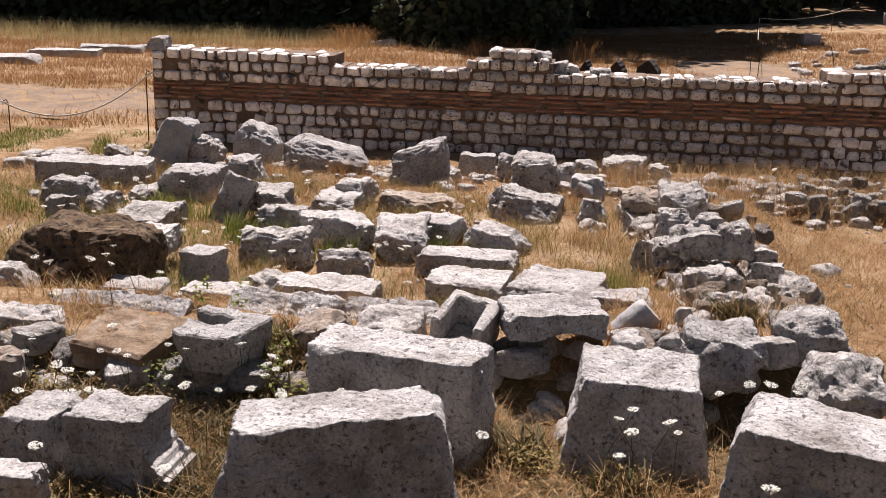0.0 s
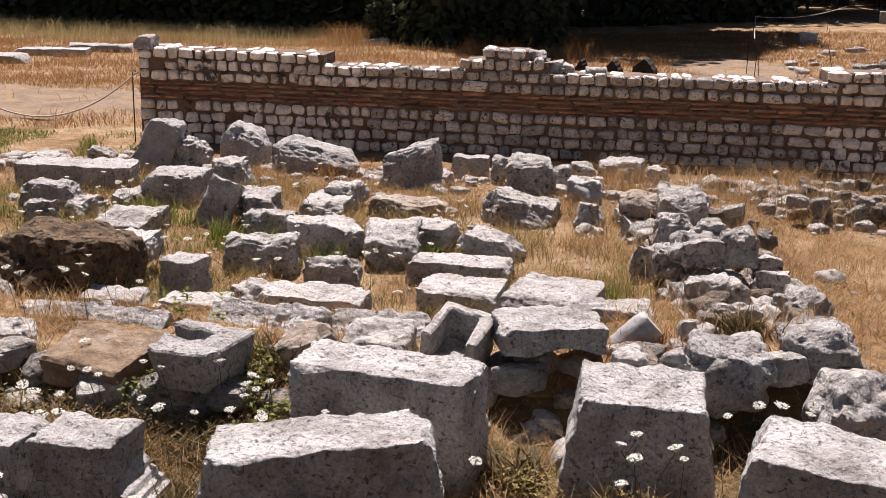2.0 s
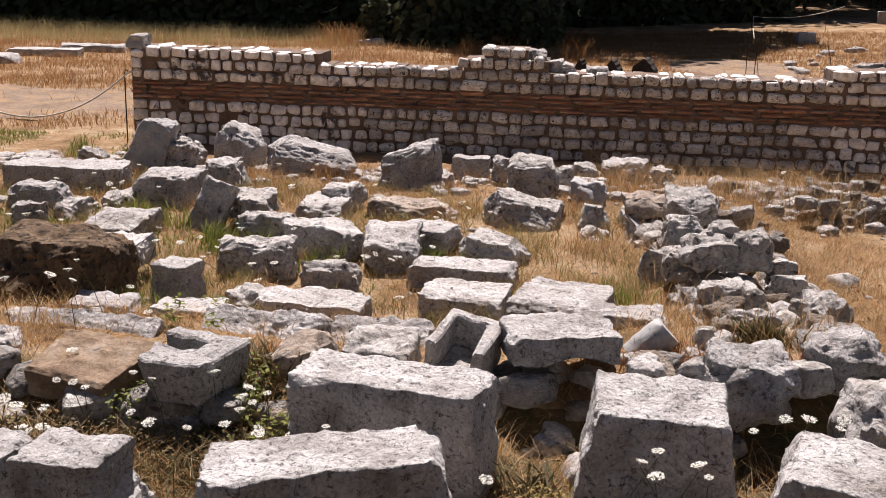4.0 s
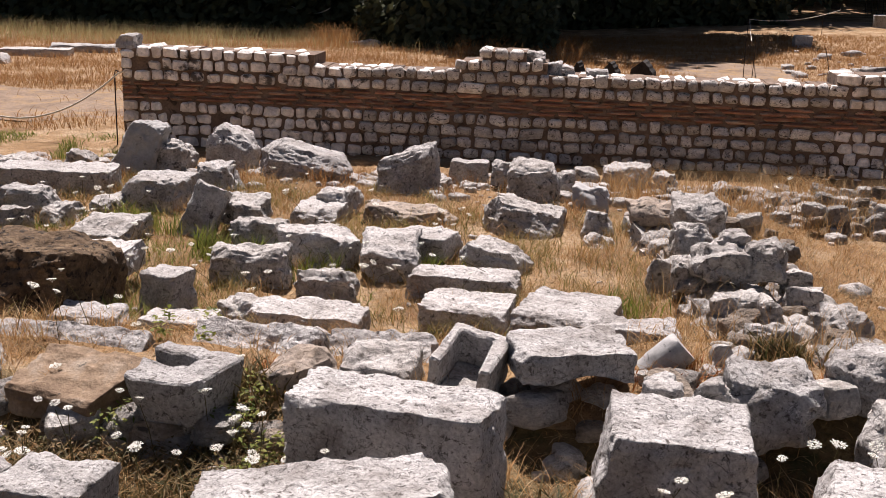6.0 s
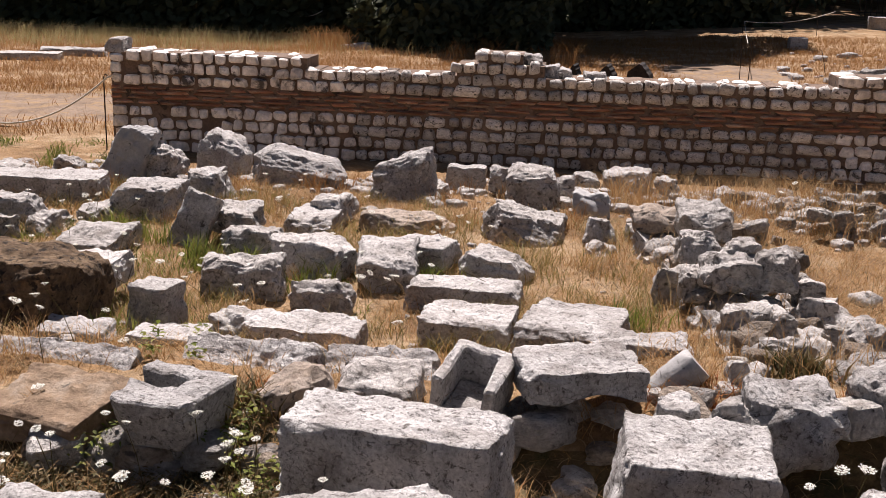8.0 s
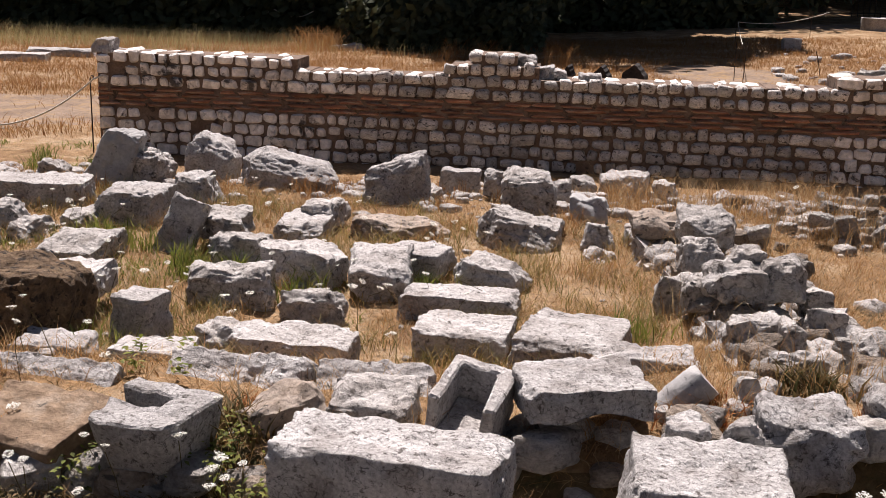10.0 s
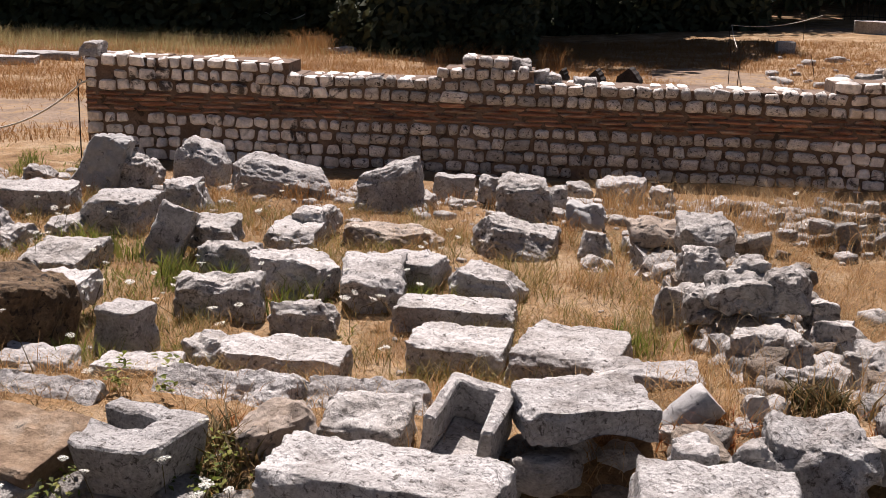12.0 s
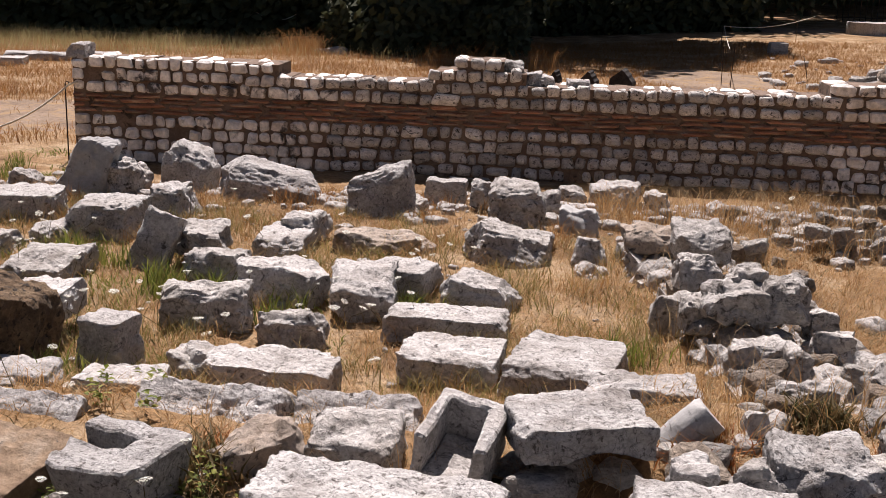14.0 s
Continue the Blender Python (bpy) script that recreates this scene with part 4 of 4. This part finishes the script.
# ---- grass and weeds ----
def blades(name, label, spots, mat, height, width, lean=0.35, seed=0, category="grass"):
    """One object of many bent, tapering blades at the given (x, y) places."""
    rng = np.random.RandomState(seed)
    verts, faces = [], []
    for x, y in spots:
        z = ground_z(x, y) - 0.01
        h = height * (0.45 + 0.9 * rng.rand())
        a, b = rng.rand() * 6.283, rng.rand() * 6.283
        wx, wy = math.cos(a) * width / 2, math.sin(a) * width / 2
        bend = lean * h * (0.4 + rng.rand())
        dx, dy = math.cos(b) * bend, math.sin(b) * bend
        i = len(verts)
        verts += [(x - wx, y - wy, z), (x + wx, y + wy, z), (x + dx * 0.3 + wx * 0.8, y + dy * 0.3 + wy * 0.8, z + h * 0.55),
                  (x + dx * 0.3 - wx * 0.8, y + dy * 0.3 - wy * 0.8, z + h * 0.55), (x + dx, y + dy, z + h * 0.95)]
        faces += [(i, i + 1, i + 2, i + 3), (i + 3, i + 2, i + 4)]
    ob = new(name, mesh_from(name, verts, faces, mat, smooth=False))
    return tagged(ob, label, category, kind="stuff")


def patchy(x, y):
    return 0.25 + 0.75 * smoothstep(-0.15, 0.35, noise.noise((x * 1.3, y * 1.3, 5.0)))


CLEAR = [(-7.3, 2.9, 4.0, 1.7), (5.3, 11.6, 1.3, 1.9), (13.5, 25.5, 6.5, 1.3)]


def field(x, y):
    for cx, cy, ax, ay in CLEAR:
        if ((x - cx) / ax) ** 2 + ((y - cy) / ay) ** 2 < 1 + 0.3 * noise.noise((x * 2, y * 2, 1)):
            return 0.015
    return 0.2 + 0.8 * patchy(x * 0.5, y * 0.5)


def clump_spots(centres, count, radius, seed):
    rng = np.random.RandomState(seed)
    out = []
    for cx, cy in centres:
        for _ in range(count):
            out.append((cx + radius * rng.normal(), cy + radius * rng.normal()))
    return out


blades("dry_grass", "short dry straw-coloured grass between the stones", scatter(-3.2, 6.2, -10.7, -1.6, 130000, 1, patchy), STRAW, 0.06, 0.0035, 1.4, 1)
blades("straw_litter", "flattened pale straw on the ground", scatter(-3.2, 6.2, -10.7, -1.6, 30000, 4, patchy), STRAW, 0.05, 0.0035, 3.2, 4)
blades("brown_litter", "brown dead stalks matted between the stones", scatter(-3.2, 6.2, -10.7, -1.6, 26000, 5, patchy), WEED, 0.06, 0.0045, 2.2, 5)
blades("tall_dry_grass", "taller dry grass tufts", clump_spots(scatter(-3.0, 5.8, -10.5, -1.8, 620, 6), 30, 0.06, 6), STRAW, 0.13, 0.0035, 0.8, 6)
blades("far_dry_grass", "dry golden grass beyond the wall", scatter(-16, 15, 0.7, 20, 150000, 2, field), GOLD, 0.13, 0.009, 0.9, 2)
blades("far_tall_grass", "tall seeding grass at the edge of the shade", scatter(-16, 0, 13.0, 19.5, 9000, 3, lambda x, y: 0.15 + 0.85 * smoothstep(-3, -8, x)), SEEDING, 0.34, 0.007, 0.6, 3)
blades("front_straw", "matted dry straw at the foot of the blocks", scatter(-0.4, 4.0, -10.6, -8.8, 9000, 14, patchy), STRAW, 0.11, 0.004, 1.5, 14)
blades("orange_grass", "tall orange dry grass by the dark tree", clump_spots([(-3.6, 15.6), (-3.9, 15.9), (-4.1, 15.3), (-3.4, 15.0), (2.0, 12.0), (-0.2, 12.5), (0.6, 12.2)], 120, 0.22, 15), GOLD, 0.5, 0.008, 0.5, 15)
blades("ruin_straw", "dry straw growing in the ruined wall", [(x, y) for x, y in scatter(2.8, 3.8, -8.5, -4.6, 900, 16)], STRAW, 0.24, 0.003, 0.5, 16)
blades("ruin_straw", "dry straw growing in the low footing", scatter(2.6, 6.2, -3.7, -1.9, 3000, 17, patchy), STRAW, 0.26, 0.004, 0.7, 17)
blades("back_straw", "rusty dry grass between the fallen blocks", clump_spots(scatter(-2.6, 3.0, -4.4, -2.4, 60, 18), 45, 0.07, 18), GOLD, 0.16, 0.005, 0.7, 18)
blades("green_grass", "fresh green grass tufts among the stones", clump_spots(
    [(-0.82, -5.28), (-0.62, -5.35), (-0.72, -5.4), (-0.05, -5.75), (0.02, -5.85), (0.3, -5.95), (0.36, -5.9), (-0.4, -5.5), (0.05, -6.0), (-1.9, -5.5),
     (0.85, -6.1), (0.8, -6.35), (1.45, -6.1), (1.5, -6.05), (2.6, -6.6), (2.7, -6.7), (-0.1, -7.3), (0.1, -7.4), (-2.6, -2.3), (-3.1, -1.4), (-3.4, -0.6), (-2.2, -2.0)],
    60, 0.06, 7), GREEN, 0.16, 0.009, 0.5, 7)
blades("green_cover", "low green weeds in the grass", scatter(-3.2, 1.2, -7.6, -4.2, 5000, 8, lambda x, y: smoothstep(0.0, 0.4, noise.noise((x * 1.6, y * 1.6, 9.0)))), GREEN, 0.06, 0.008, 0.9, 8)
blades("green_cover", "low green weeds beside the path", scatter(-6.5, -2.4, -2.4, 0.4, 3500, 9, lambda x, y: smoothstep(-0.1, 0.4, noise.noise((x * 1.2, y * 1.2, 4.0)))), GREEN, 0.07, 0.01, 0.8, 9)
blades("field_weeds", "yellowing weeds among the fallen blocks", clump_spots(scatter(-2.8, 2.8, -7.7, -3.6, 420, 19, patchy), 30, 0.07, 19), FADING, 0.12, 0.005, 0.8, 19)
blades("dark_weeds", "dark green weeds in the shade of the blocks", scatter(-0.8, 1.7, -10.0, -8.85, 8000, 10, lambda x, y: 0.3 + smoothstep(-0.2, 0.3, noise.noise((x * 3, y * 3, 2.0)))), WEED, 0.11, 0.009, 1.1, 10)
blades("dark_weeds", "dark green weeds along the ruined wall", clump_spots([(3.3, -8.1), (3.25, -8.05), (2.75, -9.45), (2.7, -9.5), (1.05, -8.5), (1.12, -8.6), (3.0, -8.95), (2.3, -9.2), (2.3, -9.25)], 90, 0.06, 11), WEED, 0.13, 0.012, 0.8, 11)
blades("red_weeds", "rust-red dry weeds beside the kerb", clump_spots([(1.15, -8.42), (1.2, -8.36), (1.1, -8.36), (2.75, -8.4), (2.9, -8.3), (2.85, -8.5), (3.4, -8.4)], 90, 0.06, 12), REDDISH, 0.08, 0.006, 1.0, 12)


def leafy_weeds(name, label, centres, count, radius, rise, size, mat, seed):
    """Low plants of many small pointed leaves, each bent along its middle."""
    rng = np.random.RandomState(seed)
    verts, faces = [], []
    for cx, cy, cz in centres:
        for _ in range(count):
            x, y = cx + radius * rng.normal(), cy + radius * rng.normal()
            p = Vector((x, y, cz + rise * rng.rand()))
            a = Vector((rng.normal(), rng.normal(), 0.4 * rng.normal())).normalized() * size * (0.5 + rng.rand())
            b = a.cross(Vector((0.2 * rng.normal(), 0.2 * rng.normal(), 1))).normalized() * size * (0.22 + 0.15 * rng.rand())
            i = len(verts)
            verts += [p, p + a * 0.5 + b + Vector((0, 0, 0.15 * size)), p + a, p + a * 0.5 - b + Vector((0, 0, 0.15 * size)), p + a * 0.5]
            faces += [(i, i + 4, i + 1), (i + 1, i + 4, i + 2), (i + 2, i + 4, i + 3), (i + 3, i + 4, i)]
    ob = new(name, mesh_from(name, verts, faces, mat, smooth=False))
    return tagged(ob, label, "weeds", kind="stuff")


leafy_weeds("leafy_weeds", "green leafy weeds between the kerb and the blocks",
            [(1.1, -8.72, 0.95), (1.14, -8.62, 0.97), (1.08, -8.85, 0.9), (0.62, -8.75, 0.93), (0.6, -8.9, 0.88), (1.25, -8.95, 0.85), (1.2, -9.1, 0.8)], 90, 0.05, 0.12, 0.026, GREEN, 71)
leafy_weeds("leafy_weeds", "small climbing weed on the pale kerb stones",
            [(0.52, -8.1, 1.03), (0.53, -8.12, 1.1), (0.74, -8.15, 1.04), (0.75, -8.15, 1.12), (0.48, -8.05, 1.0)], 14, 0.025, 0.07, 0.035, GREEN, 72)
leafy_weeds("leafy_weeds", "low dull weeds before the cracked block",
            [(0.35 + 0.13 * i, -9.98 - 0.05 * (i % 3), 0.8) for i in range(6)] + [(2.35, -9.3, 0.8), (2.38, -9.36, 0.82), (2.75, -9.42, 0.8), (-0.1, -8.95, 0.85), (0.1, -9.0, 0.84), (-0.35, -9.0, 0.84)],
            110, 0.06, 0.1, 0.022, FADING, 73)
leafy_weeds("leafy_weeds", "dark broad weeds in the shade of the terrace",
            [(0.2 + 0.17 * i, -9.02 - 0.06 * (i % 2), 0.8) for i in range(8)] + [(3.28, -8.12, 1.02), (3.33, -8.08, 1.04), (1.45, -8.9, 0.85)], 120, 0.07, 0.12, 0.024, WEED, 74)


# ---- wild carrots ----
BLOOM = []


def bloom_mesh(i):
    """A flat umbel: many small florets on short rays."""
    while len(BLOOM) <= i:
        rng = np.random.RandomState(900 + len(BLOOM))
        verts, faces = [], []
        for _ in range(80):
            r, a = 0.034 * math.sqrt(rng.rand()), rng.rand() * 6.283
            c = Vector((math.cos(a) * r, math.sin(a) * r, 0.0025 * rng.rand() - 2.0 * r * r))
            k = len(verts)
            q = 0.0034 + 0.0018 * rng.rand()
            for j in range(5):
                verts.append(c + Vector((math.cos(j * 1.257 + a) * q, math.sin(j * 1.257 + a) * q, 0.0012 * rng.normal())))
            faces.append([k, k + 1, k + 2, k + 3, k + 4])
            if len(faces) % 7 == 0:
                verts.append(Vector((0, 0, -0.03)))
                verts.append(c + Vector((0.0012, 0, 0)))
                faces.append([k, k + 5, k + 6])
        BLOOM.append(mesh_from("flower_head", verts, faces, WHITE_BLOOM, smooth=False))
    return BLOOM[i]


def wild_carrot(x, y, z):
    seed = int(abs(x * 731 + y * 377 + z * 97))
    rng = np.random.RandomState(seed)
    thing = new("wild_carrot")
    gx, gy = x + 0.07 * rng.normal(), y + 0.05 * abs(rng.normal())
    gz = min(ground_z(gx, gy), z - 0.12)
    tagged(thing, "white wild carrot flower on a thin dry stem", "wild flower", "wild carrots")
    mid = (x * 0.4 + gx * 0.6 + 0.02 * rng.normal(), y * 0.4 + gy * 0.6, gz * 0.45 + z * 0.55)
    tube("stem", [(gx, gy, gz - 0.03), mid, (x, y, z - 0.028)], 0.0017, WEED, thing, sides=4)
    s = 0.45 + 0.38 * rng.rand()
    part_mesh("flower_head", bloom_mesh(rng.randint(5)), thing, at=pose(x, y, z, 12 * rng.normal(), 12 * rng.normal(), 360 * rng.rand()) @ Matrix.Diagonal((s, s, s, 1)))


wild_carrot(-0.22, -8.30, 1.27)
wild_carrot(-0.04, -8.20, 1.27)
wild_carrot(-0.00, -8.00, 1.29)
wild_carrot(0.12, -8.30, 1.28)
wild_carrot(0.60, -9.35, 1.21)
wild_carrot(0.45, -9.50, 1.17)
wild_carrot(0.38, -9.45, 1.17)
wild_carrot(0.55, -9.50, 1.16)
wild_carrot(0.34, -9.70, 1.15)
wild_carrot(0.64, -10.15, 1.14)
wild_carrot(1.09, -10.10, 1.07)
wild_carrot(1.24, -9.25, 1.20)
wild_carrot(1.27, -9.30, 1.16)
wild_carrot(0.95, -9.50, 1.14)
wild_carrot(1.09, -9.50, 1.13)
wild_carrot(1.22, -9.30, 1.13)
wild_carrot(1.34, -9.45, 1.12)
wild_carrot(2.73, -9.60, 1.22)
wild_carrot(2.68, -9.60, 1.18)
wild_carrot(2.73, -9.60, 1.13)
wild_carrot(2.87, -9.55, 1.16)
wild_carrot(2.90, -9.60, 1.14)
wild_carrot(2.68, -9.70, 1.07)
wild_carrot(3.20, -9.20, 1.20)
wild_carrot(3.29, -9.15, 1.19)
wild_carrot(3.40, -9.20, 1.21)
wild_carrot(3.38, -9.25, 1.20)
wild_carrot(3.06, -9.40, 1.23)
wild_carrot(3.10, -10.50, 1.37)
wild_carrot(2.17, -9.60, 1.07)
wild_carrot(2.69, -9.60, 1.03)
wild_carrot(-0.30, -8.10, 1.03)
wild_carrot(-0.40, -8.10, 1.23)
wild_carrot(0.00, -8.10, 1.27)
wild_carrot(0.41, -9.10, 1.11)
wild_carrot(1.20, -9.10, 1.14)
wild_carrot(1.20, -9.20, 1.14)
wild_carrot(0.29, -8.70, 1.09)
wild_carrot(0.31, -7.90, 1.01)
wild_carrot(0.22, -6.70, 1.00)
wild_carrot(-0.16, -6.80, 1.04)
wild_carrot(-0.19, -6.80, 1.01)
wild_carrot(0.52, -6.70, 0.85)
wild_carrot(0.65, -6.80, 0.99)
wild_carrot(1.52, -6.30, 1.01)
wild_carrot(1.32, -6.40, 0.96)
wild_carrot(1.28, -6.40, 0.94)
wild_carrot(1.18, -6.40, 0.97)
wild_carrot(1.78, -5.20, 1.00)
wild_carrot(0.12, -3.70, 0.95)
wild_carrot(0.16, -3.70, 1.00)
wild_carrot(3.96, -3.40, 0.98)
wild_carrot(4.08, -3.30, 1.04)
wild_carrot(1.47, -7.30, 0.98)
wild_carrot(-0.20, -3.60, 0.97)
wild_carrot(0.84, -9.40, 1.13)
wild_carrot(0.94, -9.50, 1.14)
wild_carrot(0.12, -6.90, 1.11)
wild_carrot(0.27, -6.60, 1.06)
wild_carrot(0.33, -6.40, 1.09)
wild_carrot(0.29, -7.00, 1.06)
wild_carrot(1.16, -9.00, 1.30)
wild_carrot(0.01, -7.00, 1.14)

bloom_rng = np.random.RandomState(61)
for _ in range(60):
    bx, by = -1.6 + 3.4 * bloom_rng.rand(), -7.4 + 3.2 * bloom_rng.rand()
    wild_carrot(bx, by, ground_z(bx, by) + 0.13 + 0.16 * bloom_rng.rand())
for _ in range(22):
    bx, by = -0.3 + 1.9 * bloom_rng.rand(), -9.6 + 0.8 * bloom_rng.rand()
    wild_carrot(bx, by, 0.98 + 0.2 * bloom_rng.rand())



# ---- woods beyond ----
def tree(name, label, x, y, height, spread, seed, low=0.2, leaves=5000, size=0.22):
    rng = np.random.RandomState(seed)
    base = ground_z(x, y)
    thing = new(name)
    thing.matrix_basis = pose(x, y, base - 0.1)
    tagged(thing, label, "tree", "shady trees")
    verts, faces = [], []

    def limb(a, b, r0, r1):
        a, b = Vector(a), Vector(b)
        axis = (b - a).normalized()
        side = axis.orthogonal().normalized()
        other = axis.cross(side)
        i = len(verts)
        for p, r in ((a, r0), (b, r1)):
            for k in range(8):
                an = k * math.pi / 4
                verts.append(p + side * math.cos(an) * r + other * math.sin(an) * r)
        for k in range(8):
            faces.append((i + k, i + (k + 1) % 8, i + 8 + (k + 1) % 8, i + 8 + k))

    limb((0, 0, 0), (0.1, 0, height * 0.45), 0.22, 0.15)
    clumps = []
    for _ in range(26):
        an, rr = rng.rand() * 6.283, spread * math.sqrt(rng.rand())
        zz = height * (low + (1 - low) * rng.rand())
        squeeze = math.sqrt(max(0.1, 1 - ((zz / height - 0.5) / 0.6) ** 2))
        c = (math.cos(an) * rr * squeeze, math.sin(an) * rr * squeeze, zz)
        clumps.append((c, spread * (0.22 + 0.2 * rng.rand())))
        limb((0.05, 0, height * 0.25 + 0.2 * zz), c, 0.05, 0.012)
    part_mesh("trunk", mesh_from("trunk", verts, faces, MATS["bark"]), thing)
    lv, lf = [], []
    for _ in range(leaves):
        c, r = clumps[rng.randint(len(clumps))]
        v = rng.normal(size=3)
        v = v / np.linalg.norm(v) * r * (0.55 + 0.5 * rng.rand())
        p = Vector((c[0] + v[0], c[1] + v[1], max(0.1, c[2] + v[2] * 0.8)))
        a = Vector(rng.normal(size=3)).normalized() * size * (0.5 + rng.rand())
        b = a.orthogonal().normalized() * size * 0.35
        i = len(lv)
        lv += [p - a * 0.5, p + b, p + a * 0.5, p - b]
        lf.append((i, i + 1, i + 2, i + 3))
    part_mesh("crown", mesh_from("crown", lv, lf, LEAF, smooth=False), thing)
    return thing


tree("oak_tree", "dark spreading evergreen tree with branches to the ground", -0.9, 17.6, 7.0, 3.0, 1, 0.02, 12000, 0.26)
tree("pine_tree", "tall evergreen tree shading the dry grass", 2.9, 24.0, 13.0, 4.6, 2, 0.42, 11000, 0.5)
tree("pine_tree", "tall evergreen tree shading the dry grass", 0.2, 22.0, 13.5, 4.6, 3, 0.4, 10000, 0.5)
for i, (tx, ty, th, ts, tl) in enumerate(((-15.5, 24, 9, 4.2, 0.02), (-10.5, 25, 9, 4.2, 0.02), (-5.5, 24, 9, 4.0, 0.02), (7.2, 29, 9, 4.4, 0.06), (11.5, 33, 9, 4.5, 0.1),
                                          (17.0, 35, 9, 4.5, 0.05), (-20, 25, 9, 4.5, 0.02))):
    tree("oak_tree", "dark evergreen tree in deep shade", tx, ty, th, ts, 10 + i, tl, 8000, 0.36)


def undergrowth(name, label, x0, x1, y0, y1, height, count, seed, size):
    rng = np.random.RandomState(seed)
    verts, faces = [], []
    for _ in range(count):
        x, y = x0 + (x1 - x0) * rng.rand(), y0 + (y1 - y0) * rng.rand()
        p = Vector((x, y, ground_z(x, y) + height * rng.rand() * (0.6 + 0.4 * noise.noise((x * 0.8, y * 0.8, 2)))))
        a = Vector(rng.normal(size=3)).normalized() * size * (0.5 + rng.rand())
        b = a.orthogonal().normalized() * size * 0.35
        i = len(verts)
        verts += [p - a * 0.5, p + b, p + a * 0.5, p - b]
        faces.append((i, i + 1, i + 2, i + 3))
    tagged(new(name, mesh_from(name, verts, faces, LEAF, smooth=False)), label, "shrubs", kind="stuff")


undergrowth("undergrowth", "dense dark shrubs under the trees", -24, -2.5, 21.5, 24.5, 3.5, 16000, 41, 0.34)
undergrowth("undergrowth", "dense dark shrubs under the trees", -3.4, 1.6, 15.6, 19.0, 1.9, 6500, 42, 0.2)
undergrowth("undergrowth", "dense dark shrubs behind the shaded grass", -1.0, 8.4, 23.6, 29.0, 3.0, 12000, 43, 0.36)


def far_woods():
    rng = np.random.RandomState(77)
    verts, faces = [], []
    for _ in range(30000):
        x = -55 + 110 * rng.rand()
        y = 38 + 8 * rng.rand()
        z = ground_z(x, y) + 13 * rng.rand()
        p = Vector((x, y, z))
        a = Vector(rng.normal(size=3)).normalized() * (0.5 + 0.7 * rng.rand())
        b = a.orthogonal().normalized() * 0.45
        i = len(verts)
        verts += [p - a * 0.6, p + b, p + a * 0.6, p - b]
        faces.append((i, i + 1, i + 2, i + 3))
    ob = new("far_woods", mesh_from("far_woods", verts, faces, LEAF, smooth=False))
    tagged(ob, "dense dark woods behind the ruins", "woods", kind="stuff")


far_woods()
